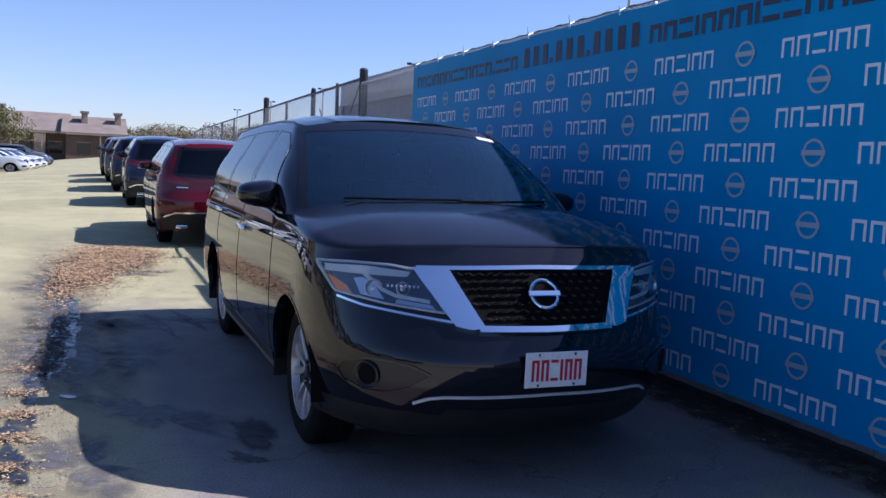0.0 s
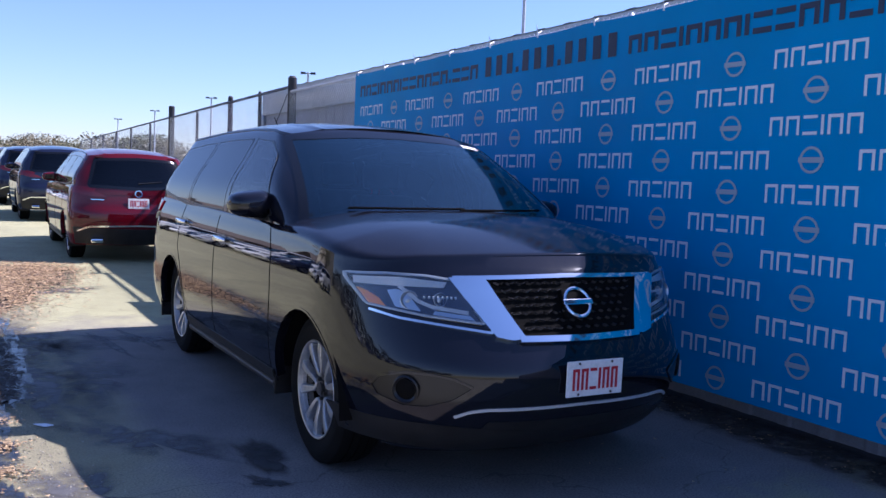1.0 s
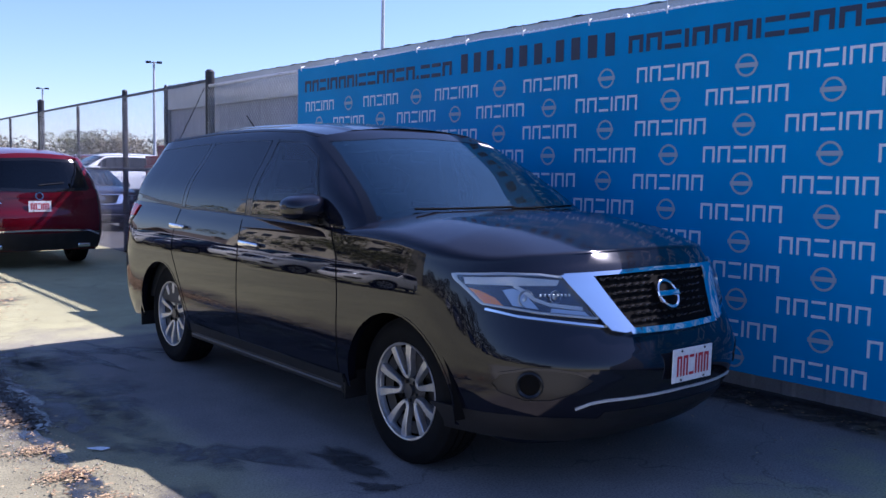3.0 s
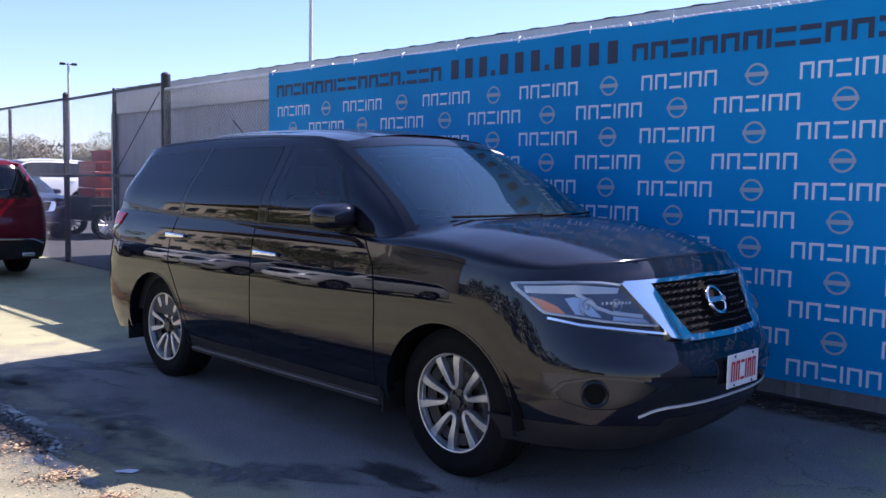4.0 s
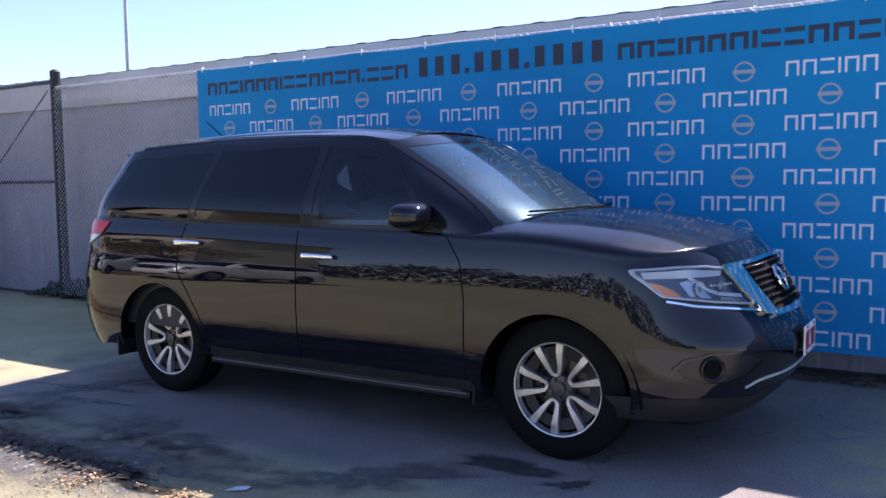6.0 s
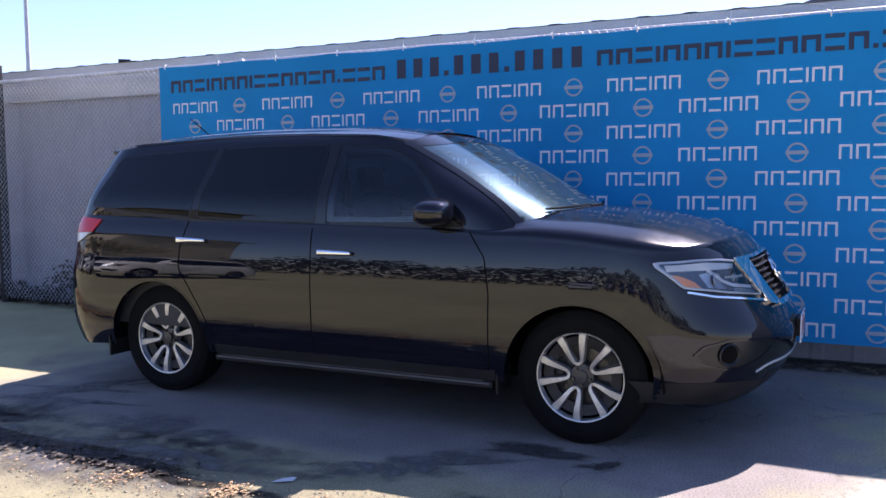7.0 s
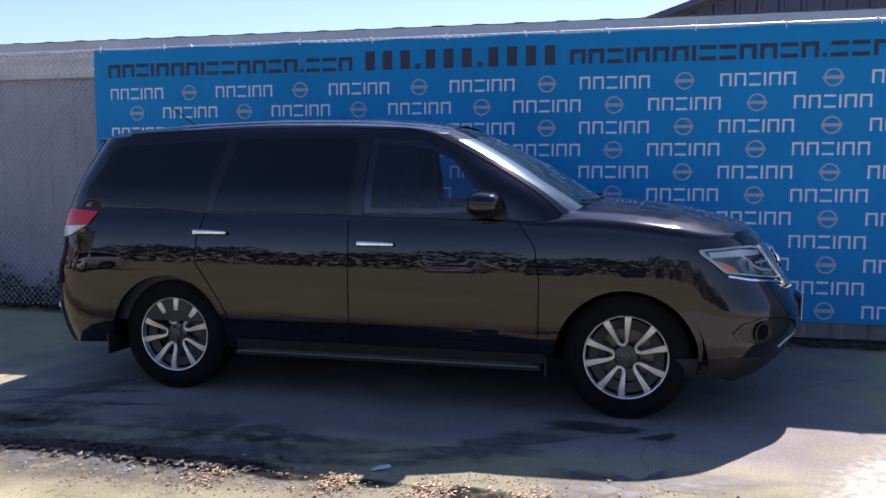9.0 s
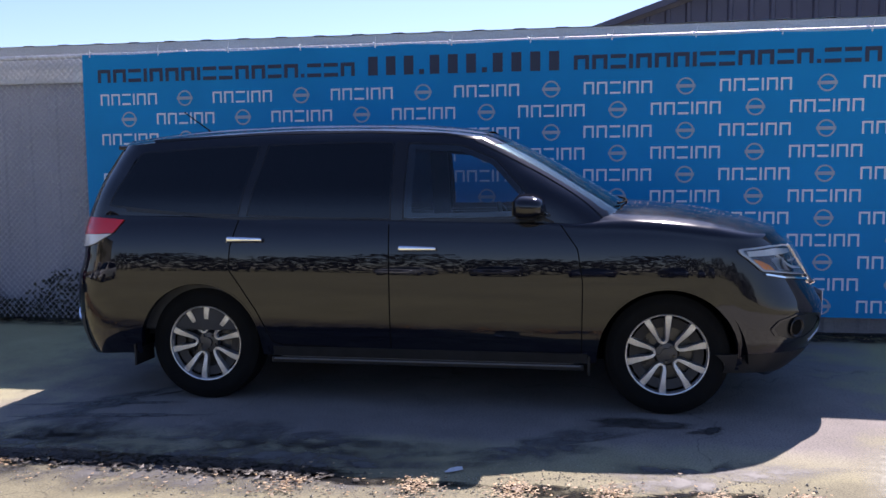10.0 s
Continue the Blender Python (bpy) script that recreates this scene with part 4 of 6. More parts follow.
hero, hero_body, hero_cabin, hero_add = suv("black_suv", pose(2.0, 3.46, 0), M["paint_black"], "glossy black SUV with chrome grille parked beside the banner fence", hero=True, front_plate=True, near=True)
bm = bmesh.new()
tube(bm, (0.0, 4.22, 1.735), (0.0, 4.27, 1.775), 0.014, 0.008)
tube(bm, (0.0, 4.26, 1.77), (0.0, 4.47, 1.92), 0.0055, 0.004)
hero_add("antenna", bm, M["under"], hero, "short black roof antenna")
hero_add("sticker", patch(hero_cabin, "v", [(0.47, 1.64), (0.60, 1.625)], [(0.47, 1.66), (0.595, 1.645)], 0.006, 0.001, 4, 1), M["plate_white"], hero, "white paper sticker on the glass")


# ---- ground ----
def ground_material():
    m = mat("weathered_asphalt", (0.2, 0.19, 0.17), 0.85)
    co = coords(m)
    sep = m.node_tree.nodes.new("ShaderNodeSeparateXYZ")
    link(m, co, sep.inputs[0])
    big, mid = noisy(m, 0.35, 5.0), noisy(m, 2.2, 6.0)
    pale = ramp(m, mid, [(0.3, (0.44, 0.41, 0.215)), (0.7, (0.53, 0.495, 0.268))])
    grey = ramp(m, mid, [(0.3, (0.19, 0.172, 0.10)), (0.7, (0.325, 0.295, 0.175))])
    # darker coarse strip along the gutter
    edge = m.node_tree.nodes.new("ShaderNodeMath")
    edge.operation = "MULTIPLY_ADD"
    link(m, noisy(m, 0.9, 5.0), edge.inputs[0])
    edge.inputs[1].default_value = 0.9
    link(m, sep.outputs["X"], edge.inputs[2])
    strip = ramp(m, map_range(m, edge.outputs[0], -0.85, 1.95), [(0.15, (0, 0, 0)), (0.27, (1, 1, 1)), (0.47, (1, 1, 1)), (0.62, (0, 0, 0))])
    gone = ramp(m, map_range(m, sep.outputs["Y"], 0.0, 40.0), [(0.27, (1, 1, 1)), (0.42, (0, 0, 0))])
    strip = mix(m, 1.0, strip, gone, "MULTIPLY")
    # Worn lane, its tone also lowered for shade; faded out towards the sunlit patch.
    shaded_worn_lane = ramp(m, mid, [(0.3, (0.20, 0.178, 0.158)), (0.7, (0.282, 0.250, 0.222))])
    lane = ramp(m, map_range(m, edge.outputs[0], -0.85, 1.95), [(0.50, (0, 0, 0)), (0.66, (1, 1, 1))])
    along = m.node_tree.nodes.new("ShaderNodeMath")
    along.operation = "MULTIPLY_ADD"
    link(m, mid, along.inputs[0])
    along.inputs[1].default_value = 2.5
    link(m, sep.outputs["Y"], along.inputs[2])
    near_end = ramp(m, map_range(m, along.outputs[0], 0.0, 14.0), [(0.27, (0, 0, 0)), (0.33, (1, 1, 1)), (0.68, (1, 1, 1)), (0.76, (0, 0, 0))])
    lane = mix(m, 1.0, lane, near_end, "MULTIPLY")
    tan = ramp(m, mid, [(0.3, (0.335, 0.317, 0.165)), (0.7, (0.41, 0.387, 0.208))])
    col = mix(m, lane, mix(m, strip, mix(m, 0.6, pale, tan), grey), shaded_worn_lane)
    # Tarmac beyond the fence, darkened in colour for the shadow lying on it.
    shaded_tarmac = ramp(m, mid, [(0.3, (0.048, 0.047, 0.045)), (0.7, (0.085, 0.082, 0.077))])
    beyond = ramp(m, map_range(m, sep.outputs["X"], 3.0, 5.0), [(0.4, (0, 0, 0)), (0.45, (1, 1, 1))])
    col = mix(m, beyond, col, shaded_tarmac)
    stain = ramp(m, big, [(0.42, (0.72, 0.72, 0.74)), (0.58, (1, 1, 1))])
    col = mix(m, 0.6, col, stain, "MULTIPLY")
    grit = ramp(m, noisy(m, 90.0, 2.0), [(0.32, (0.45, 0.45, 0.45)), (0.5, (0.95, 0.95, 0.95)), (0.68, (1.25, 1.23, 1.2))])
    col = mix(m, 0.7, col, grit, "MULTIPLY")
    v = node(m, "ShaderNodeTexVoronoi", Scale=0.36)
    v.feature = "DISTANCE_TO_EDGE"
    shake = node(m, "ShaderNodeTexNoise", Scale=1.7, Detail=5.0)
    link(m, co, shake.inputs["Vector"])
    warp = m.node_tree.nodes.new("ShaderNodeVectorMath")
    warp.operation = "MULTIPLY_ADD"
    link(m, shake.outputs["Color"], warp.inputs[0])
    warp.inputs[1].default_value = (1.1, 1.1, 0)
    link(m, co, warp.inputs[2])
    link(m, warp.outputs[0], v.inputs["Vector"])
    crack = ramp(m, v.outputs["Distance"], [(0.0, (0.45, 0.45, 0.45)), (0.003, (1, 1, 1))])
    col = mix(m, 0.7, col, crack, "MULTIPLY")
    base(m, col)
    bump(m, noisy(m, 120.0, 3.0), 0.5, 0.006)
    return m


def map_range(m, source, lo, hi):
    n = node(m, "ShaderNodeMapRange")
    n.inputs["From Min"].default_value, n.inputs["From Max"].default_value = lo, hi
    link(m, source, n.inputs["Value"])
    return n.outputs["Result"]


def gz(y):
    """The lot rises gently beyond the red car."""
    if y < 14:
        return 0.0
    return 0.0135 * (y - 14) if y < 42 else 0.378 + 0.0035 * (min(y, 140) - 42)


def fall(x):
    """The rise dies out away from the fence."""
    return min(1.0, max(0.0, (x + 5.0) / 6.0))


bm = bmesh.new()
last = None
for y in (-700, -40, 0, 10, 14, 18, 24, 30, 36, 42, 80, 140, 700):
    row = [bm.verts.new((x, y, gz(y) * fall(x))) for x in (-700, -60, -10, -5, -2, 1, 10, 60, 700)]
    if last:
        for a, b, c, d in zip(last, last[1:], row[1:], row):
            bm.faces.new((a, b, c, d))
    last = row
tagged(part("ground", bm, ground_material()), "weathered pale asphalt lot with cracks and stains", "ground", kind="structure")

# ---- fence and banner ----
M["banner"] = worn("banner_vinyl", (0.001, 0.255, 0.565), 0.5, depth=0.08, scale=1.2, relief=0.05, fine=500)
M["banner"].node_tree.nodes["Principled BSDF"].inputs["Specular IOR Level"].default_value = 0.15
M["banner_white"] = mat("white_print", (0.62, 0.68, 0.76), 0.5)
M["banner_grey"] = mat("grey_print", (0.30, 0.36, 0.44), 0.5)
M["banner_dark"] = mat("dark_print", (0.012, 0.02, 0.05), 0.5)
M["galv"] = worn("galvanised_steel", (0.58, 0.59, 0.60), 0.5, 0.25, depth=0.15, relief=0)
M["post"] = worn("black_painted_steel", (0.03, 0.03, 0.034), 0.55, 0.3, depth=0.4)


def fence_x(y):
    return 3.565 + max(0.0, y - 9.0) * 0.036


def ripple(y, z):
    return 0.006 * math.sin(y * 2.1 + z) * math.sin(z * 1.4 + 0.4) + 0.003 * math.sin(y * 9 + z * 2)


BX, BY0, BY1, BZ0, BZ1 = 3.52, 0.4, 9.684, 0.215, 2.592
banner = thing("banner", None, "blue vinyl dealer banner with white print tied to the fence", "banner")
bm = bmesh.new()
NY, NZ = 120, 30
g = [[bm.verts.new((BX + ripple(BY0 + (BY1 - BY0) * i / NY, BZ0 + (BZ1 - BZ0) * j / NZ), BY0 + (BY1 - BY0) * i / NY, BZ0 + (BZ1 - BZ0) * j / NZ - (0.012 * abs(math.sin(i * math.pi / 13.3)) if j == NZ else 0))) for j in range(NZ + 1)] for i in range(NY + 1)]
for i in range(NY):
    for j in range(NZ):
        bm.faces.new((g[i][j], g[i][j + 1], g[i + 1][j + 1], g[i + 1][j]))
r = bmesh.ops.extrude_face_region(bm, geom=bm.faces[:])
bmesh.ops.translate(bm, vec=(0.006, 0, 0), verts=[v for v in r["geom"] if isinstance(v, bmesh.types.BMVert)])
bmesh.ops.recalc_face_normals(bm, faces=bm.faces[:])
part("banner_sheet", bm, M["banner"], banner, "", True)


def on_banner(s, h, y0, z0, lift=0.004):
    return Vector((BX + ripple(y0 - s, z0 + h) - lift, y0 - s, z0 + h))


for row in range(11):
    z = 2.166 - 0.1855 * row
    for n in range(-2, 7):
        yb = 3.030 + 1.1262 * n + (0.563 if row % 2 else 0.0)
        yw = yb + 0.563
        if BY0 + 0.1 < yb < BY1 - 0.1:
            bm = bmesh.new()
            ring = [(0.072 * math.cos(2 * math.pi * k / 24), 0.072 * math.sin(2 * math.pi * k / 24)) for k in range(24)]
            inner = [(a * 0.8, b * 0.8) for a, b in ring]
            va = [bm.verts.new(on_banner(a, b, yb, z)) for a, b in ring]
            vb = [bm.verts.new(on_banner(a, b, yb, z)) for a, b in inner]
            for k in range(24):
                bm.faces.new((va[k], va[(k + 1) % 24], vb[(k + 1) % 24], vb[k]))
            part("printed_ring", bm, M["banner_grey"], banner, "grey printed ring")
            bm = bmesh.new()
            bm.faces.new([bm.verts.new(on_banner(a, b, yb, z, 0.0055)) for a, b in ((-0.078, -0.014), (0.078, -0.014), (0.078, 0.014), (-0.078, 0.014))])
            part("printed_bar", bm, M["banner_grey"], banner)
        if BY0 + 0.32 < yw < BY1 - 0.28:
            bm = bmesh.new()
            bar_word(bm, lambda s, h: on_banner(s, h, yw + 0.286, z - 0.052), 0.572, 0.104, thick=0.165)
            part("printed_word", bm, M["banner_white"], banner, "white printed word")
# heading in dark bars
for y0, y1, shapes, high in ((9.53, 7.03, "nn=lnnnl==nn=n.==n", 0.122), (6.93, 5.19, "bbb.bbb.bbbb", 0.165), (5.09, 2.62, "nn=lnnnl==nn=n.==n", 0.122), (2.50, 0.76, "bbb.bbb.bbbb", 0.165)):
    bm = bmesh.new()
    bar_word(bm, lambda s, h: on_banner(s, h, y0, 2.325), y0 - y1, high, shapes, 0.27, 0.2)
    part("heading_print", bm, M["banner_dark"], banner, "dark blue heading print")
# ties and eyelets along the top
for k in range(14):
    y = 9.60 - k * 0.69
    bm = bmesh.new()
    tube(bm, (BX - 0.006, y, 2.565), (BX - 0.01, y, 2.60), 0.006, n=6)
    tube(bm, (BX - 0.01, y, 2.598), (BX + 0.05, y + 0.03, 2.625), 0.005, n=6)
    tube(bm, (BX - 0.01, y, 2.60), (BX - 0.03, y - 0.015, 2.66 if k % 3 else 2.63), 0.004, 0.002, n=5)
    tagged(part("cable_tie", bm, M["plate_white"]), "white plastic tie holding the banner to the rail", "tie", "banner ties")


def chain_link(bm, y0, y1, z0, z1, pitch=0.046, r=0.0026, dx=0.0):
    """Diagonal wires of a chain-link panel along the fence line."""
    h = z1 - z0
    step = pitch * 1.414
    for sgn in (-1, 1):
        k = -int(h / step) - 1
        while y0 + k * step < y1 + h:
            a = y0 + k * step
            lo, hi = (a, z0), (a + h, z1)
            s0, s1 = max(0.0, (y0 - a) / h), min(1.0, (y1 - a) / h)
            k += 1
            if s1 <= s0:
                continue
            p = [a + s0 * h, z0 + s0 * h]
            q = [a + s1 * h, z0 + s1 * h]
            if sgn < 0:
                p[1], q[1] = z0 + z1 - p[1], z0 + z1 - q[1]
            tube(bm, (fence_x(p[0]) + dx + sgn * 0.002, p[0], p[1]), (fence_x(q[0]) + dx + sgn * 0.002, q[0], q[1]), r, n=3, caps=False)


fence = thing("chain_link_fence", None, "galvanised chain-link fence with dark steel posts", "fence")
for y0, y1, top in ((9.60, 12.42, 2.60), (12.42, 16.05, 2.66), (16.05, 21.9, 2.67), (21.9, 46.0, 2.68)):
    bm = bmesh.new()
    if y0 < 20:
        chain_link(bm, y0, y1, 0.06, top + 0.02, 0.046, 0.0026 if y0 < 12 else 0.0015)
    else:
        chain_link(bm, y0, y1, gz(y0), top + 0.03, 0.09, 0.0016)
    part("wire_mesh", bm, M["galv"], fence, "galvanised diamond wire mesh")
bm = bmesh.new()
chain_link(bm, 0.0, 9.6, 2.45, 2.615)
part("wire_mesh", bm, M["galv"], fence)
for y, r, top in ((12.42, 0.062, 2.80), (14.1, 0.03, 2.71), (16.05, 0.045, 2.77), (18.9, 0.03, 2.64), (21.85, 0.07, 2.94), (25.0, 0.03, 2.66), (28.7, 0.03, 2.68), (32.4, 0.035, 2.68), (36.4, 0.03, 2.7), (41.0, 0.03, 2.7), (46.0, 0.04, 2.7), (8.7, 0.03, 2.6), (5.2, 0.03, 2.6), (1.7, 0.03, 2.6)):
    bm = bmesh.new()
    tube(bm, (fence_x(y) + 0.05, y, 0), (fence_x(y) + 0.05, y, top), r, n=14)
    tube(bm, (fence_x(y) + 0.05, y, top), (fence_x(y) + 0.05, y, top + 0.03), r * 1.08, r * 0.6, n=14)
    part("post", bm, M["post"] if y > 10 else M["galv"], fence, "", True)
for y0, y1, z in ((0.0, 12.42, 2.605), (12.42, 16.05, 2.68), (16.05, 21.85, 2.69), (21.85, 46.0, 2.70), (12.42, 16.05, 1.46), (16.05, 21.85, 1.46)):
    bm = bmesh.new()
    tube(bm, (fence_x(y0) + 0.03, y0, z), (fence_x(y1) + 0.03, y1, z), 0.022, n=10)
    part("rail", bm, M["post"] if y0 > 10 else M["galv"], fence, "", True)
bm = bmesh.new()
tube(bm, (fence_x(14.05) + 0.02, 14.05, 1.48), (fence_x(12.55) + 0.02, 12.55, 2.58), 0.008, n=6)
part("brace_rod", bm, M["post"], fence)

# ---- grey shed behind the fence ----
M["shed"] = worn("grey_metal_cladding", (0.36, 0.36, 0.40), 0.55, 0.1, scale=1.5, depth=0.12, relief=0.03)
M["shed_roof"] = worn("pale_metal_roof", (0.50, 0.51, 0.52), 0.45, 0.2, scale=1.0, depth=0.15, relief=0.03)
shed = thing("shed", None, "long grey metal-clad shed with a ribbed pale roof", "building")


def ribbed(y0, y1, at, pitch=0.30, rise=0.028):
    """Ribbed sheet along y; at(s, lift) gives a point across the sheet, s in 0..1."""
    bm = bmesh.new()
    y = y0
    prof = []
    while y < y1:
        for f, l in ((0.0, 0), (0.62, 0), (0.70, 1), (0.92, 1)):
            prof.append((min(y1, y + f * pitch), l * rise))
        y += pitch
    prof.append((y1, 0))
    last = None
    for yy, lift in prof:
        row = [bm.verts.new(Vector((at(s, lift)[0], yy, at(s, lift)[1]))) for s in (0.0, 1.0)]
        if last:
            bm.faces.new((last[0], last[1], row[1], row[0]))
        last = row
    return bm


SY0, SY1 = -16.0, 14.47
part("wall", ribbed(SY0, SY1, lambda s, l: (4.02 - l, 2.40 * s), 0.30, 0.010), M["shed"], shed)
part("fascia", box(3.965, 4.005, SY0, SY1 + 0.03, 2.385, 2.755, 0.006), M["shed_roof"], shed, "pale metal fascia band")
part("roof", ribbed(SY0, SY1 + 0.05, lambda s, l: (3.95 + 4.6 * s, 2.757 - 0.30 * s + l), 0.38, 0.007), M["shed_roof"], shed)
bm = bmesh.new()
bm.faces.new([bm.verts.new(p) for p in ((4.03, SY1 - 0.01, 0), (8.5, SY1 - 0.01, 0), (8.5, SY1 - 0.01, 2.45), (4.03, SY1 - 0.01, 2.74))])
part("end_wall", bm, M["shed"], shed)
bm = bmesh.new()
bm.faces.new([bm.verts.new(p) for p in ((8.5, SY0, 0), (8.5, SY1, 0), (8.5, SY1, 2.45), (8.5, SY0, 2.45))])
part("rear_wall", bm, M["shed"], shed)
# Wing added out of view; its shadow darkens the ground past the shed's end.
part("shade_wing", box(4.95, 13.5, SY1 - 0.01, 16.3, 0, 2.70), M["shed"], shed, "plain grey unseen wing added to shade the ground behind the fence")
bm = bmesh.new()
tube(bm, (3.97, SY1 + 0.02, 0), (3.97, SY1 + 0.02, 2.4), 0.05, n=4)
part("corner_trim", bm, M["shed_roof"], shed)

# ---- cars in line along the fence ----
def sedan_scale(k=1.0):
    return (0.93 * k, 0.95 * k, 0.80 * k)


LINE = "cars parked in a line along the fence"
def parked(x, y, turn=0.0):
    """A parking pose: nose at (x, y); turn 0 faces -y, 90 faces +x, -90 faces -x, 180 faces +y."""
    pitch = -math.degrees(math.atan((gz(y) - gz(y - 4.7)) / 4.7)) if turn == 180 else 0
    return pose(x, y, gz(y) * fall(x - 2.4 * math.sin(radians(turn))), pitch, 0, turn)


red_suv, *_ = suv("red_suv", parked(1.99, 18.95, 180), M["paint_red"], "dark red SUV with black rear glass, parked nose away", scale=(0.98, 0.955, 0.965), group=LINE, near=True)
navy, *_ = suv("navy_suv", parked(1.80, 27.4, 180), M["paint_navy"], "dark navy SUV parked in line on the lot", scale=(0.98, 0.94, 1.0), group=LINE)
copy_thing(navy, parked(1.62, 34.0, 180))
grey, *_ = suv("grey_suv", parked(1.5, 40.6, 180), M["paint_grey"], "dark grey SUV parked in line on the lot", scale=(0.97, 0.94, 0.99), group=LINE)
copy_thing(navy, parked(1.4, 47.2, 180))

# ---- cars behind the fence and across the lot ----
LOT = "cars parked across the lot"
BEHIND = "cars behind the fence"
white_suv, *_ = suv("white_suv", parked(6.4, 31.6, -90), M["paint_white"], "white SUV parked behind the chain-link fence", scale=(0.97, 0.95, 0.99), group=BEHIND)
silver, *_ = suv("silver_sedan", parked(-3.0, 64, 90), M["paint_silver"], "silver sedan parked across the sunny lot", scale=sedan_scale(), group=LOT)
tagged(copy_thing(silver, parked(5.9, 26.0, -6)), "silver sedan parked behind the chain-link fence", group=BEHIND)
white_sedan, *_ = suv("white_sedan", parked(-3.2, 60.8, 90), M["paint_white"], "white sedan parked across the sunny lot", scale=sedan_scale(), group=LOT)
blue_sedan, *_ = suv("navy_sedan", parked(4.93, 20.4, -5), M["paint_navy"], "dark blue sedan parked behind the chain-link fence", scale=sedan_scale(), group=BEHIND)
tagged(copy_thing(red_suv, parked(7.6, 38.5, -90)), "red SUV parked behind the fence", group=BEHIND)
for k, (kind, x, y) in enumerate(((white_sedan, -3.1, 67.2), (silver, -2.9, 70.4), (blue_sedan, -3.2, 73.8), (grey, -3.0, 77.4), (blue_sedan, -2.9, 81.0), (blue_sedan, -3.0, 85.0), (silver, -3.3, 57.4))):
    tagged(copy_thing(kind, parked(x, y, 90 + 4 * math.sin(k * 3.1))), "car parked across the sunny lot near the apartments", group=LOT)
# flat trailer with red crates
M["crate"] = worn("red_plastic", (0.30, 0.035, 0.022), 0.55, depth=0.35, scale=3)
trailer = thing("trailer", pose(6.0, 20.0, gz(20)), "low black trailer with bright wheels behind the fence", "trailer")
part("bed", box(0.02, 3.6, 0.12, 1.7, 0.62, 0.74, 0.02), M["under"], trailer)
for y in (0.10, 1.66):
    part("side_board", box(0.02, 3.6, y, y + 0.05, 0.40, 0.92, 0.015), M["trim"], trailer)
    part("mudguard", box(-0.05, 0.72, y - 0.16, y + 0.14, 0.70, 0.74, 0.015), M["trim"], trailer)
part("end_board", box(0.0, 0.05, 0.12, 1.7, 0.40, 0.92, 0.015), M["trim"], trailer)
for x in (0.28, 2.9):
    for y, side in ((0.02, -1), (1.78, 1)):
        bm = lathe([(-0.09, 0.20), (-0.09, 0.29), (-0.06, 0.31), (0.06, 0.31), (0.09, 0.29), (0.09, 0.22), (0.06, 0.20)], 32)
        bmesh.ops.transform(bm, matrix=Matrix.Translation((x, y, 0.31)) @ Matrix.Rotation(math.pi / 2 * side, 4, "Z"), verts=bm.verts[:])
        w = part("wheel", bm, M["rubber"], trailer, "", True)
        for k in range(10):
            bm = bmesh.new()
            a = 2 * math.pi * k / 10
            tube(bm, (x, y + side * 0.05, 0.31), (x + 0.205 * math.cos(a), y + side * 0.06, 0.31 + 0.205 * math.sin(a)), 0.016, 0.024, 5)
            part("spoke", bm, M["alloy"], w)
for x, y, z, sx, h in ((6.15, 20.25, 0.75, 1.0, 0.36), (6.15, 20.25, 1.115, 1.0, 0.36), (6.18, 20.27, 1.48, 0.95, 0.22), (6.46, 20.28, 1.705, 0.8, 0.24), (7.2, 20.25, 0.75, 1.0, 0.45), (7.2, 20.25, 1.205, 1.0, 0.45)):
    crate = thing("crate", pose(x, y, gz(20) + z), "faded red plastic crate stacked on the trailer", "crate", "red crates")
    part("body", box(0, sx, 0, 0.9, 0, h - 0.03, 0.02), M["crate"], crate, "", True)
    part("rim", box(-0.015, sx + 0.015, -0.015, 0.915, h - 0.06, h - 0.004, 0.01), M["crate"], crate)
    for k in range(4):
        part("rib", box(0.12 + k * (sx - 0.28) / 3, 0.16 + k * (sx - 0.28) / 3, -0.012, 0.004, 0.03, h - 0.06), M["crate"], crate)
# the row that faces the black car and shows in its paint
ROW = "cars parked opposite the black SUV"
order = (grey, blue_sedan, navy, blue_sedan, grey, silver)
for k, kind in enumerate(order):
    tagged(copy_thing(kind, parked(-25.0 + 0.3 * math.sin(k * 2.7), -6.0 + 3.6 * k, 90 + 2 * math.sin(k * 1.9))), "car parked opposite, mirrored in the black paint", group=ROW)
order = (white_sedan, silver, white_suv, blue_sedan, white_sedan, white_suv, silver, blue_sedan, white_sedan, white_suv, silver)
for k, kind in enumerate(order):
    tagged(copy_thing(kind, parked(-6.3 + 0.4 * math.sin(k * 2.3), 16.6 + 3.1 * k, 90 + 2 * math.sin(k * 1.4))), "car parked in the sunny lot, mirrored in the black paint", group=ROW)


# ---- trees ----
M["bark"] = worn("bark", (0.12, 0.09, 0.065), 0.9, scale=6, depth=0.3, relief=0.4, fine=30)


def leaf_material(name, a, b):
    m = mat(name, a, 0.6)
    geo = m.node_tree.nodes.new("ShaderNodeNewGeometry")
    base(m, ramp(m, geo.outputs["Random Per Island"], [(0.0, a), (0.6, b), (1.0, tuple(c * 1.35 for c in b))]))
    m.node_tree.nodes["Principled BSDF"].inputs["Transmission Weight"].default_value = 0.0
    return m


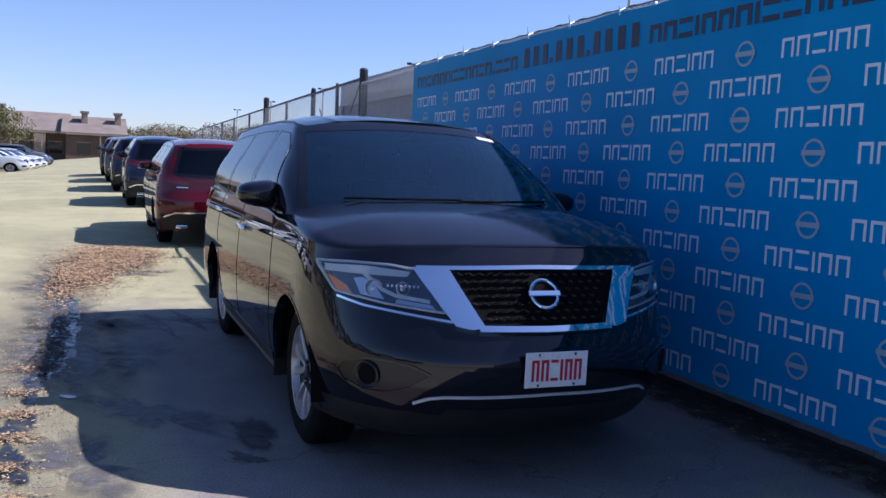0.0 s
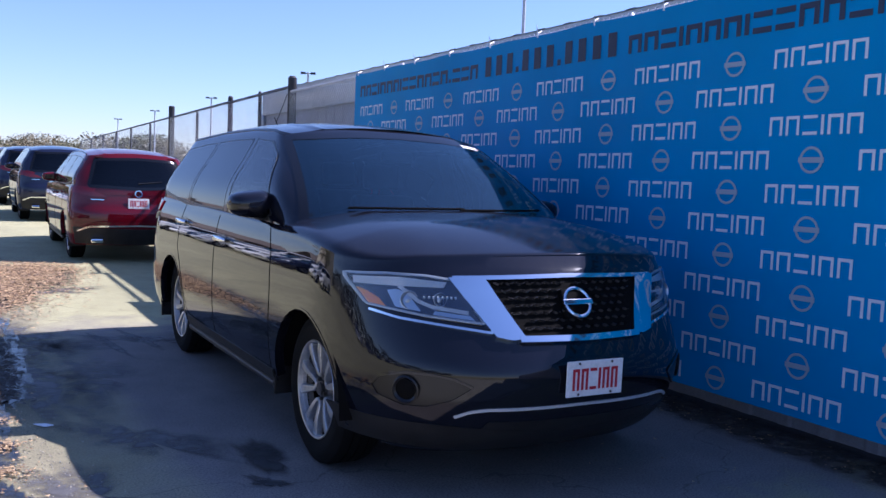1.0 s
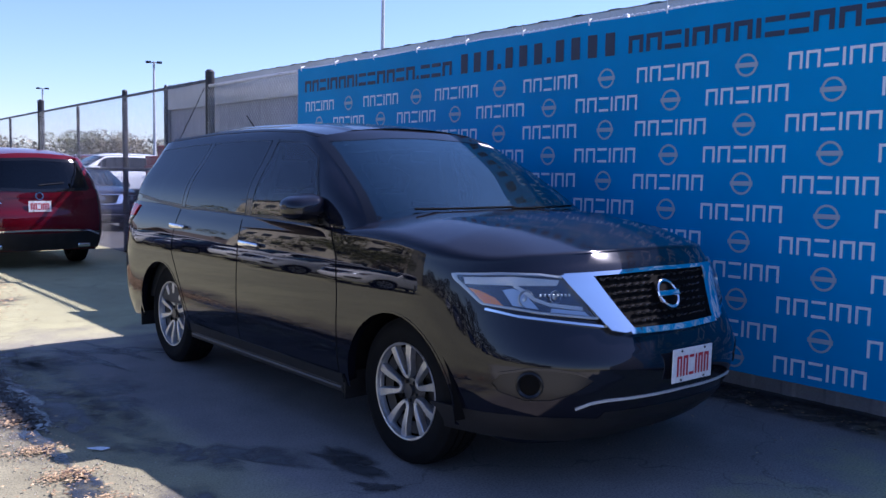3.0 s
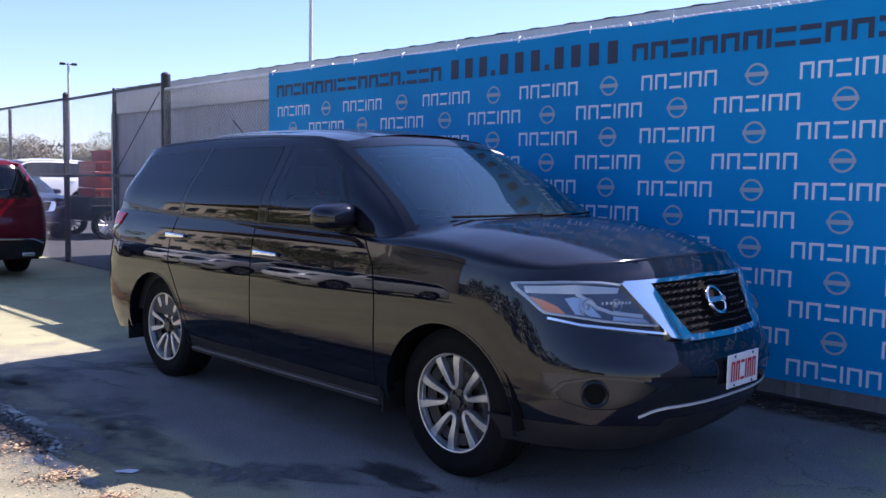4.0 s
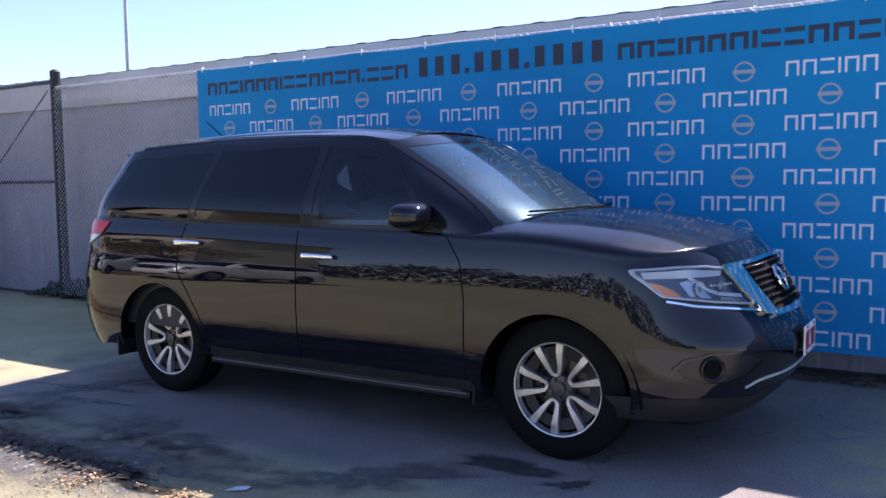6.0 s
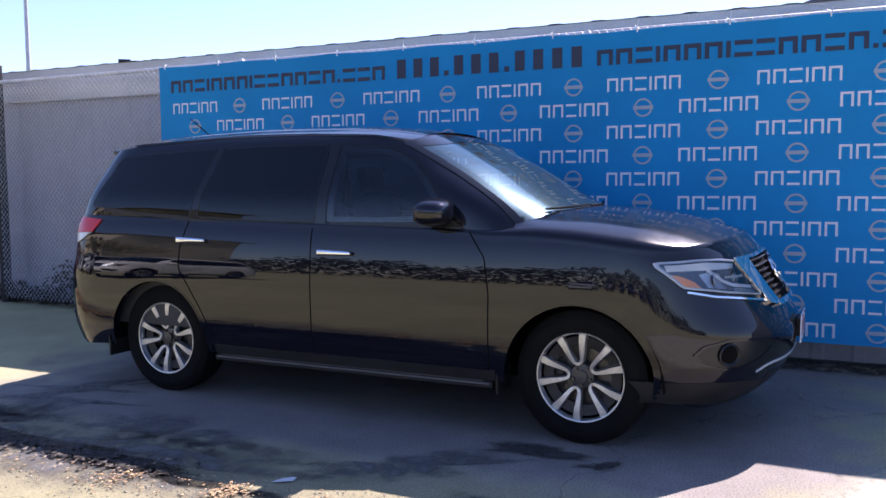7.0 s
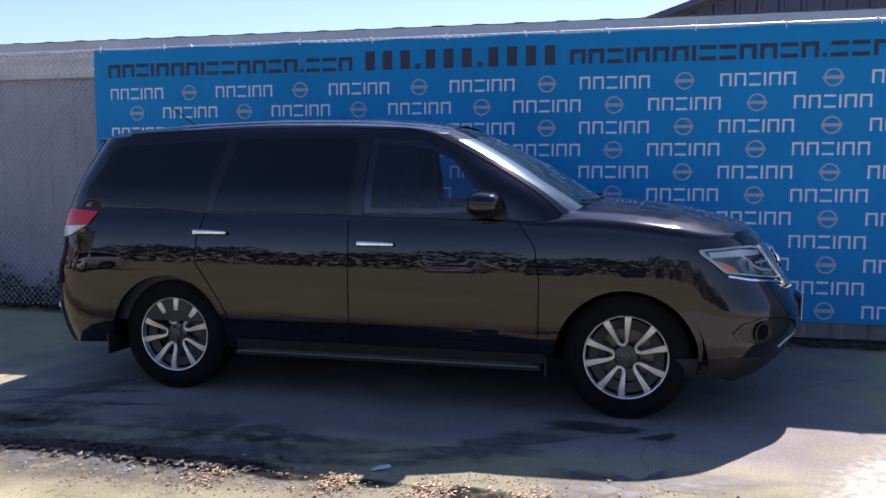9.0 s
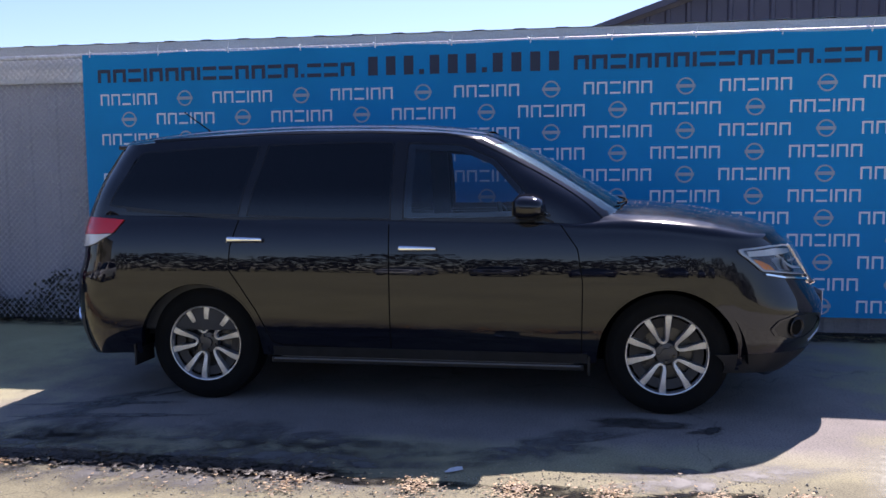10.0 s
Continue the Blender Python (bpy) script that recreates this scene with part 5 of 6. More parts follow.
M["olive"] = leaf_material("olive_leaves", (0.045, 0.055, 0.016), (0.13, 0.125, 0.035))
M["scrub"] = leaf_material("scrub_leaves", (0.17, 0.155, 0.105), (0.25, 0.225, 0.15))
# Autumn leaves lightened in colour for the haze of distance.
M["rust"] = leaf_material("hazed_autumn_leaves", (0.14, 0.12, 0.065), (0.23, 0.19, 0.10))
# Near black: the belt's dark, even reflection is put into its leaf colour.
M["dark_leaf"] = leaf_material("reflection_darkened_leaves", (0.008, 0.010, 0.006), (0.015, 0.018, 0.010))
# Olive leaves of far trees, with distance haze mixed into their colour.
M["far_olive"] = leaf_material("hazed_olive_leaves", (0.10, 0.10, 0.045), (0.18, 0.17, 0.08))


def quad_leaf(verts, faces, p, size, rnd):
    a, b = rnd.uniform(0, 6.28), rnd.uniform(-1.2, 1.2)
    d = Vector((math.cos(a) * math.cos(b), math.sin(a) * math.cos(b), math.sin(b)))
    n = d.cross(Vector((rnd.uniform(-1, 1), rnd.uniform(-1, 1), rnd.uniform(-1, 1)))).normalized()
    i = len(verts)
    verts += [p - d * size, p + n * size * 0.6, p + d * size, p - n * size * 0.6]
    faces.append((i, i + 1, i + 2, i + 3))


def tree(x, y, h, spread, seed, leaves, count, label):
    rnd = random.Random(seed)
    t = thing("tree", pose(x, y, gz(y) * fall(x)), label, "tree", "trees round the lot")
    bm = bmesh.new()
    trunk_h = h * 0.34
    tube(bm, (0, 0, 0), (0.1, 0.05, trunk_h), h * 0.032, h * 0.022, n=9)
    tips = []
    for k in range(7):
        a = 2 * math.pi * k / 7 + rnd.uniform(-0.3, 0.3)
        r = spread * rnd.uniform(0.35, 0.75)
        end = Vector((r * math.cos(a), r * math.sin(a), h * rnd.uniform(0.52, 0.86)))
        mid = Vector((0.1, 0.05, trunk_h)).lerp(end, 0.5) + Vector((0, 0, -0.04 * h))
        tube(bm, (0.1, 0.05, trunk_h * rnd.uniform(0.7, 0.98)), mid, h * 0.014, h * 0.010, n=6)
        tube(bm, mid, end, h * 0.010, h * 0.004, n=5)
        tips += [mid.lerp(end, 0.5), end]
    part("trunk", bm, M["bark"], t, "brown trunk with spreading limbs")
    verts, faces = [], []
    clumps = [(p, spread * rnd.uniform(0.24, 0.40)) for p in tips]
    clumps += [(Vector((rnd.gauss(0, spread * 0.42), rnd.gauss(0, spread * 0.42), h * rnd.uniform(0.42, 0.93))), spread * rnd.uniform(0.16, 0.32)) for _ in range(16)]
    for _ in range(count):
        c, r = rnd.choice(clumps)
        d = Vector((rnd.gauss(0, 1), rnd.gauss(0, 1), rnd.gauss(0, 1))).normalized() * r * rnd.uniform(0.35, 1.0) ** 0.5
        quad_leaf(verts, faces, c + Vector((d.x, d.y, d.z * 0.8)), rnd.uniform(0.6, 1.3) * h * 0.016, rnd)
    me = bpy.data.meshes.new("crown")
    me.from_pydata(verts, [], faces)
    me.materials.append(leaves)
    crown = new("crown", me)
    crown.parent = t
    return t


oak = tree(-8.6, 101, 6.0, 3.6, 3, M["olive"], 6000, "olive-green live oak beside the parked cars")
elm = tree(9.5, 152, 5.6, 4.2, 5, M["rust"], 5500, "yellow-green autumn tree behind the lot")
ash = tree(15.5, 140, 5.2, 3.8, 8, M["far_olive"], 5500, "olive tree at the edge of the lot")
for k, (x, y, h) in enumerate(((-31, 49, 11.5), (-36, 56, 12.5), (-33, 61.5, 10.5), (-43, 66, 12.0), (-28, 42, 9.0))):
    tree(x, y, h, h * 0.55, 20 + k, M["olive"], 3500, "leafy tree across the lot, mirrored in the glass")
rnd = random.Random(21)
far_row = [(5.5, 158), (13, 150), (19, 143), (24, 136), (28, 131), (32, 127), (36, 122), (41, 118), (45, 112), (50, 108), (55, 103), (60, 98), (65, 94), (22, 150), (30, 141), (39, 130), (48, 118), (57, 108)]
for k, (x, y) in enumerate(far_row):
    src = (oak, elm, ash)[(k * 7) % 3]
    s = rnd.uniform(0.8, 1.1)
    t = copy_thing(src, pose(x, y, gz(y), 0, 0, rnd.uniform(0, 360)))
    t.scale = (s * 1.25, s * 1.25, s)
    tagged(t, "hazy autumn tree far behind the lot")
rnd = random.Random(58)
verts, faces = [], []
for _ in range(15000):
    t = rnd.random()
    y = -60 + 118 * t
    top = 5.2 + 1.2 * math.sin(t * 41) + 0.8 * math.sin(t * 97 + 2) + 0.5 * math.sin(t * 230)
    quad_leaf(verts, faces, Vector((-46 + rnd.gauss(0, 1.6), y + rnd.gauss(0, 1), 0.1 + top * rnd.random() ** 0.8)), rnd.uniform(0.18, 0.42), rnd)
me = bpy.data.meshes.new("tree_belt")
me.from_pydata(verts, [], faces)
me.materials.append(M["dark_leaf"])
tagged(new("tree_belt", me), "dense unseen tree belt across the lot, leaves darkened for its reflection in the car", "woods", kind="stuff")

# far scrub woods behind the lot
rnd = random.Random(77)
verts, faces = [], []
for _ in range(24000):
    t = rnd.random()
    x, y = 4 + 78 * t + rnd.gauss(0, 3), 168 - 92 * t + rnd.gauss(0, 4)
    top = 3.6 + 1.3 * math.sin(t * 31) + 0.9 * math.sin(t * 77 + 1) + 0.5 * math.sin(t * 190)
    quad_leaf(verts, faces, Vector((x, y, gz(y) + top * rnd.random() ** 0.7)), rnd.uniform(0.18, 0.42), rnd)
me = bpy.data.meshes.new("far_woods")
me.from_pydata(verts, [], faces)
me.materials.append(M["scrub"])
tagged(new("far_woods", me), "hazy autumn scrub woods beyond the lot", "woods", kind="stuff")

# ---- buildings ----
M["brown_wall"] = worn("dark_brown_siding", (0.13, 0.085, 0.065), 0.8, scale=0.6, depth=0.25)
M["tan_wall"] = worn("tan_brick", (0.30, 0.24, 0.19), 0.85, scale=0.8, depth=0.2)
M["shingle"] = worn("brown_shingles", (0.23, 0.19, 0.155), 0.9, scale=0.5, depth=0.2)
M["cream"] = worn("cream_stucco", (0.62, 0.56, 0.42), 0.8, scale=0.7, depth=0.1)
M["pane"] = mat("dark_window", (0.015, 0.017, 0.02), 0.05)
M["slate"] = worn("dark_blue_metal_roof", (0.075, 0.075, 0.11), 0.5, 0.1, scale=0.7, depth=0.15)


def gable_roof(x0, x1, y0, y1, eave, ridge, over=0.6):
    bm = bmesh.new()
    ym = (y0 + y1) / 2
    a = [(x0 - over, y0 - over, eave), (x1 + over, y0 - over, eave), (x1 + over, ym, ridge), (x0 - over, ym, ridge), (x1 + over, y1 + over, eave), (x0 - over, y1 + over, eave)]
    vs = [bm.verts.new(p) for p in a]
    bm.faces.new((vs[0], vs[1], vs[2], vs[3]))
    bm.faces.new((vs[3], vs[2], vs[4], vs[5]))
    r = bmesh.ops.extrude_face_region(bm, geom=bm.faces[:])
    bmesh.ops.translate(bm, vec=(0, 0, 0.25), verts=[v for v in r["geom"] if isinstance(v, bmesh.types.BMVert)])
    bmesh.ops.recalc_face_normals(bm, faces=bm.faces[:])
    return bm


def apartment(x0, x1, y0, y1, wall, eave, ridge, chimneys, label):
    b = thing("apartment_building", None, label, "building", "apartments beyond the lot")
    part("wall", box(x0, x1, y0, y1, 0, eave), wall, b)
    part("roof", gable_roof(x0, x1, y0, y1, eave, ridge), M["shingle"], b, "brown shingle roof")
    for cx in chimneys:
        c = part("chimney", box(cx - 0.42, cx + 0.42, (y0 + y1) / 2 - 3.2, (y0 + y1) / 2 - 1.6, eave, ridge + 0.6), M["tan_wall"], b)
        part("chimney_cap", box(cx - 0.6, cx + 0.6, (y0 + y1) / 2 - 3.4, (y0 + y1) / 2 - 1.4, ridge + 0.6, ridge + 0.9), M["shingle"], c)
    k = 0
    x = x0 + 1.5
    while x < x1 - 2:
        w = part("window", box(x, x + 1.7, y0 - 0.06, y0 + 0.02, 1.0, 2.6), M["pane"], b)
        part("window_frame", box(x - 0.12, x + 1.82, y0 - 0.10, y0 - 0.02, 2.6, 2.75), M["tan_wall"], w)
        if k % 2 == 1:
            part("bay", box(x + 2.0, x + 3.4, y0 - 1.2, y0 + 0.1, 0, eave - 0.2), M["tan_wall"] if k % 2 else M["brown_wall"], b)
        part("porch_post", box(x + 2.9, x + 3.1, y0 - 1.75, y0 - 1.55, 0, eave - 0.1), M["tan_wall"], b, "pale porch post")
        part("doorway", box(x + 3.0, x + 3.8, y0 - 0.05, y0 + 0.02, 0, 2.2), M["pane"], b)
        x += 3.9
        k += 1
    part("porch_beam", box(x0, x1, y0 - 1.8, y0 - 1.5, eave - 0.1, eave + 0.12), M["tan_wall"], b, "pale porch beam")
    return b


apartment(-46, -3.4, 136, 149, M["brown_wall"], 3.9, 6.7, (-30.0, -12.0), "long brown apartment block with shingle roof")
apartment(-3.3, 4.2, 133, 146, M["brown_wall"], 3.8, 6.3, (-0.9, 3.6), "brown apartment block with two chimneys")
apartment(-70, -47, 120, 134, M["tan_wall"], 4.2, 7.4, (-55.0,), "tan brick apartment block with shingle roof")

office = thing("office_building", None, "cream stucco office with rows of dark windows, mirrored in the car", "building")
part("wall", box(-44, -32, 44, 74, 0, 13.0), M["cream"], office)
part("roof", gable_roof(-44, -32, 44, 74, 13.0, 15.5, 0.8), M["shingle"], office)
for k in range(9):
    for z in (2.0, 5.6, 9.2):
        part("window", box(-32.02, -31.94, 45.2 + 3.2 * k, 46.9 + 3.2 * k, z, z + 1.5), M["pane"], office)

hall = thing("metal_hall", None, "dark blue-grey ribbed metal hall behind the shed", "building")
bm = bmesh.new()
y = 5.8
prof = []
peak, low, slope = -9.0, 4.0, 0.335
while y > -24:
    for f, l in ((0, 0.0), (0.7, 0.0), (0.78, 0.05), (0.95, 0.05)):
        prof.append((y - 0.42 * f, l))
    y -= 0.42
last = None
for yy, l in prof:
    top = low + slope * (5.8 - yy) if yy > peak else low + slope * (5.8 - peak) - slope * (peak - yy)
    row = (bm.verts.new((15.0 - l, yy, 0)), bm.verts.new((15.0 - l, yy, top)))
    if last:
        bm.faces.new((last[0], last[1], row[1], row[0]))
    last = row
part("gable_wall", bm, M["slate"], hall)
bm = bmesh.new()
pz = low + slope * (5.8 - peak)
vs = [bm.verts.new(p) for p in ((14.6, 6.2, low - 0.10), (14.6, peak, pz + 0.08), (14.6, -24.4, low - 0.10), (40, 6.2, low - 0.10), (40, peak, pz + 0.08), (40, -24.4, low - 0.10))]
bm.faces.new((vs[0], vs[1], vs[4], vs[3]))
bm.faces.new((vs[1], vs[2], vs[5], vs[4]))
r = bmesh.ops.extrude_face_region(bm, geom=bm.faces[:])
bmesh.ops.translate(bm, vec=(0, 0, 0.14), verts=[v for v in r["geom"] if isinstance(v, bmesh.types.BMVert)])
bmesh.ops.recalc_face_normals(bm, faces=bm.faces[:])
part("roof", bm, M["slate"], hall)


# ---- lamp poles ----
def lamp_pole(x, y, h, yaw, reach=0.55):
    p = thing("street_lamp", pose(x, y, gz(y), 0, 0, yaw), "tall grey parking lot lamp with flat heads", "lamp", "lot lamps")
    bm = bmesh.new()
    tube(bm, (0, 0, 0), (0, 0, h), 0.13, 0.075, n=10)
    part("pole", bm, M["galv"], p, "", True)
    part("base", box(-0.3, 0.3, -0.3, 0.3, 0, 0.6, 0.03), M["tan_wall"], p)
    for s in (-1, 1):
        part("arm", box(min(s * 0.03, s * reach * 0.6), max(s * 0.03, s * reach * 0.6), -0.03, 0.03, h - 0.10, h - 0.04, 0.01), M["post"], p)
        part("lamp_head", box(min(s * reach * 0.35, s * reach), max(s * reach * 0.35, s * reach), -0.18, 0.18, h - 0.12 - 0.25 * (reach > 1), h + 0.02, 0.03), M["post"], p)


for x, y, h in ((22.2, 61.5, 8.6), (22.1, 88.5, 8.45), (21.4, 113, 8.3), (20.8, 137, 8.2)):
    lamp_pole(x, y, h, -20)
lamp_pole(25.5, 38.7, 13.0, -30)
lamp_pole(39.9, 46.2, 8.98, -45, 1.15)

# ---- puddles, stains, leaves on the ground ----
M["water"] = mat("puddle_water", (0.02, 0.02, 0.02), 0.12)
link(M["water"], ramp(M["water"], noisy(M["water"], 14.0, 5.0), [(0.45, (0.03,) * 3), (0.65, (0.16,) * 3)]), M["water"].node_tree.nodes["Principled BSDF"].inputs["Roughness"])
M["water"].node_tree.nodes["Principled BSDF"].inputs["Specular IOR Level"].default_value = 0.35
bump(M["water"], noisy(M["water"], 26.0, 3.0), 0.12, 0.01)
M["gravel"] = worn("pale_gravel", (0.52, 0.50, 0.40), 0.9, scale=22, depth=0.35, relief=0.8, fine=45)
M["weeds"] = leaf_material("dark_weeds", (0.022, 0.024, 0.02), (0.05, 0.05, 0.036))
M["leaf_litter"] = leaf_material("fallen_leaves", (0.11, 0.055, 0.025), (0.42, 0.285, 0.145))


def soft(m, floor=0.15):
    """Let a patch thin out towards its rim, unevenly."""
    nt = m.node_tree
    b, out = nt.nodes["Principled BSDF"], nt.nodes["Material Output"]
    att = nt.nodes.new("ShaderNodeAttribute")
    att.attribute_name = "inner"
    see = nt.nodes.new("ShaderNodeBsdfTransparent")
    mx = nt.nodes.new("ShaderNodeMixShader")
    fac = nt.nodes.new("ShaderNodeMath")
    fac.operation = "MULTIPLY"
    link(m, att.outputs["Fac"], fac.inputs[0])
    link(m, ramp(m, noisy(m, 7.0, 6.0), [(0.35, (floor,) * 3), (0.6, (1, 1, 1))]), fac.inputs[1])
    link(m, fac.outputs[0], mx.inputs["Fac"])
    link(m, see.outputs[0], mx.inputs[1])
    link(m, b.outputs[0], mx.inputs[2])
    link(m, mx.outputs[0], out.inputs["Surface"])


M["wet"] = worn("damp_asphalt", (0.125, 0.12, 0.112), 0.6, depth=0.3, fine=110, relief=0.2)
soft(M["wet"])
soft(M["gravel"], 0.75)
soft(M["water"], 0.3)
M["soil"] = worn("dark_soil", (0.06, 0.05, 0.04), 0.95, depth=0.4, scale=5, relief=0.6, fine=50)
soft(M["soil"])


def blot(name, cx, cy, rx, ry, z, material, seed, label, kind="", rough=0.35, n=64, turn=0.0, rim=0.62):
    """An irregular flat patch that lies on the ground."""
    rnd = random.Random(seed)
    ph = [rnd.uniform(0, 6.28) for _ in range(6)]
    verts, faces = [(cx, cy, z)], []
    for share in (rim, 1.0):
        for k in range(n):
            a = 2 * math.pi * k / n
            r = share * (1 + rough * sum(math.sin(a * f + ph[i]) / (1 + 0.5 * i) for i, f in enumerate((2, 3, 5, 7, 11, 17))) * 0.5)
            x, y = rx * r * math.cos(a), ry * r * math.sin(a)
            verts.append((cx + x * math.cos(turn) - y * math.sin(turn), cy + x * math.sin(turn) + y * math.cos(turn), z))
    for k in range(n):
        a, b = 1 + k, 1 + (k + 1) % n
        faces += [(0, a, b), (a, a + n, b + n, b)]
    me = bpy.data.meshes.new(name)
    me.from_pydata(verts, [], faces)
    me.materials.append(material)
    me.attributes.new("inner", "FLOAT", "POINT").data.foreach_set("value", [1.0] * (n + 1) + [0.0] * n)
    return tagged(new(name, me), label, name.replace("_", " "), kind=kind)


for k, (cx, cy, rx, ry) in enumerate(((-0.11, 7.6, 0.13, 0.85), (-0.17, 6.5, 0.095, 0.5), (-0.23, 5.85, 0.06, 0.36), (-0.25, 5.05, 0.085, 0.30), (-0.26, 4.45, 0.10, 0.30), (-0.12, 9.2, 0.09, 0.6), (-0.05, 8.35, 0.07, 0.35))):
    blot("puddle", cx, cy, rx, ry, 0.006 + 0.0003 * k, M["water"], 40 + k, "shallow puddle mirroring the sky in the gutter", rough=0.4, n=90, rim=0.82)
# Damp mould whose dark colour also carries the shade between the leaves.
for k, (cx, cy, rx, ry, tn) in enumerate(((0.30, 12.5, 0.62, 1.9, -0.15), (-0.04, 10.8, 0.32, 1.3, -0.1))):
    blot("leaf_mould", cx, cy, rx, ry, 0.0045 + 0.001 * k, M["soil"], 90 + k, "damp leaf mould, darkened for the shade between the drifted leaves", "structure", rough=0.25, turn=tn, rim=0.7)
blot("dirt_strip", 3.72, 5.5, 0.26, 8.6, 0.005, M["soil"], 8, "strip of dark soil and litter under the fence", "structure", rough=0.15, n=120, rim=0.6)
for k, (cx, cy, rx, ry, tn) in enumerate(((-0.12, 6.9, 0.36, 1.7, 0.06), (-0.05, 8.5, 0.40, 1.0, 0.1), (0.35, 6.7, 0.30, 0.7, 0.1), (0.15, 7.8, 0.4, 0.5, 0.8), (0.40, 5.2, 0.2, 0.6, 0.5), (0.9, 8.0, 0.14, 0.6, 0.9), (-0.2, 10.6, 0.45, 1.2, 0.2), (0.5, 11.2, 0.6, 0.35, 0.1), (0.05, 4.4, 0.25, 0.5, 0.3))):
    blot("damp_stain", cx, cy, rx, ry, 0.0035, M["wet"], 60 + k, "dark damp stain on the asphalt", rough=0.6, turn=tn, rim=0.45)
for k, (cx, cy, half, tn) in enumerate(((0.90, 8.01, 0.52, -1.37), (0.64, 7.86, 0.63, -1.40))):
    blot("tyre_mark", cx, cy, half, 0.05, 0.0042, M["wet"], 80 + k, "dark rubber tyre streak on the shaded asphalt", rough=0.25, turn=tn, rim=0.6)
M["oil"] = worn("oil_stained_asphalt", (0.06, 0.058, 0.055), 0.5, depth=0.3, fine=110, relief=0.2)
soft(M["oil"], 0.5)
blot("oil_stain", 0.90, 4.66, 0.12, 0.31, 0.0045, M["oil"], 31, "dark oil stain on the asphalt beside the front wheel", rough=0.28, turn=0.05, rim=0.6)
blot("oil_stain", 0.80, 4.30, 0.06, 0.12, 0.0045, M["oil"], 34, "small dark oil stain on the asphalt", rough=0.5, turn=0.4, rim=0.6)
blot("gravel_patch", -0.7, 0.75, 3.3, 2.95, 0.003, M["gravel"], 5, "patch of pale gravel on the lot", "structure", rough=0.10, n=90, rim=0.93)


def scatter_leaves(name, spots, label, seed, material="leaf_litter"):
    rnd = random.Random(seed)
    verts, faces = [], []
    for cx, cy, sx, sy, count, lift in spots:
        for _ in range(count):
            x, y = rnd.gauss(cx, sx), rnd.gauss(cy, sy)
            d2 = ((x - cx) / (2 * sx)) ** 2 + ((y - cy) / (2 * sy)) ** 2
            z = 0.008 + lift * max(0, 1 - d2) * rnd.random()
            s, a = rnd.uniform(0.010, 0.027) * (1.0 if count > 250 else 0.55), rnd.uniform(0, 6.28)
            d = Vector((math.cos(a), math.sin(a), rnd.uniform(-0.12, 0.12)))
            n = Vector((-math.sin(a), math.cos(a), rnd.uniform(-0.2, 0.2))) * 0.55
            p = Vector((x, y, z + abs(d.z) * s + 0.4 * s * 0.55))
            i = len(verts)
            curl = Vector((0, 0, rnd.uniform(0.05, 0.3) * s))
            verts += [p - d * s + curl, p - n * s, p + d * s + curl, p + n * s]
            faces += [(i, i + 1, i + 2), (i, i + 2, i + 3)]
    me = bpy.data.meshes.new(name)
    me.from_pydata(verts, [], faces)
    me.materials.append(M[material])
    return tagged(new(name, me), label, "leaves", kind="stuff")


rnd = random.Random(9)
pile = [(0.28, 12.6, 0.30, 0.95, 6400, 0.05), (-0.02, 11.0, 0.19, 0.75, 2900, 0.035), (0.62, 13.5, 0.28, 0.5, 1900, 0.03), (-0.16, 9.7, 0.07, 0.35, 320, 0.02)]
pile += [(x, y, 0.07, 0.045, n, 0.012) for x, y, n in ((-0.24, 8.9, 60), (-0.3, 7.9, 50), (-0.33, 6.35, 120), (-0.28, 5.75, 190), (-0.26, 5.28, 245), (-0.26, 4.85, 170), (-0.3, 4.4, 200), (-0.24, 4.0, 170))]
pile += [(-0.28, 6.4, 0.13, 1.9, 170, 0.004), (-0.36, 5.6, 0.09, 1.2, 240, 0.006), (-0.30, 4.4, 0.12, 0.5, 120, 0.008)]
scatter_leaves("fallen_leaves", pile, "brown fallen leaves drifted along the gutter", 4)
scatter_leaves("leaf_litter", [(3.62, y, 0.10, 0.8, 120, 0.02) for y in (1, 3, 5, 7, 9, 11, 13)] + [(2.6, 3.2, 0.6, 0.5, 26, 0), (2.9, 4.2, 0.4, 0.7, 22, 0)], "dry leaves and dirt under the fence", 6)
M["wet_leaf"] = leaf_material("sodden_leaves", (0.010, 0.008, 0.006), (0.035, 0.026, 0.018))
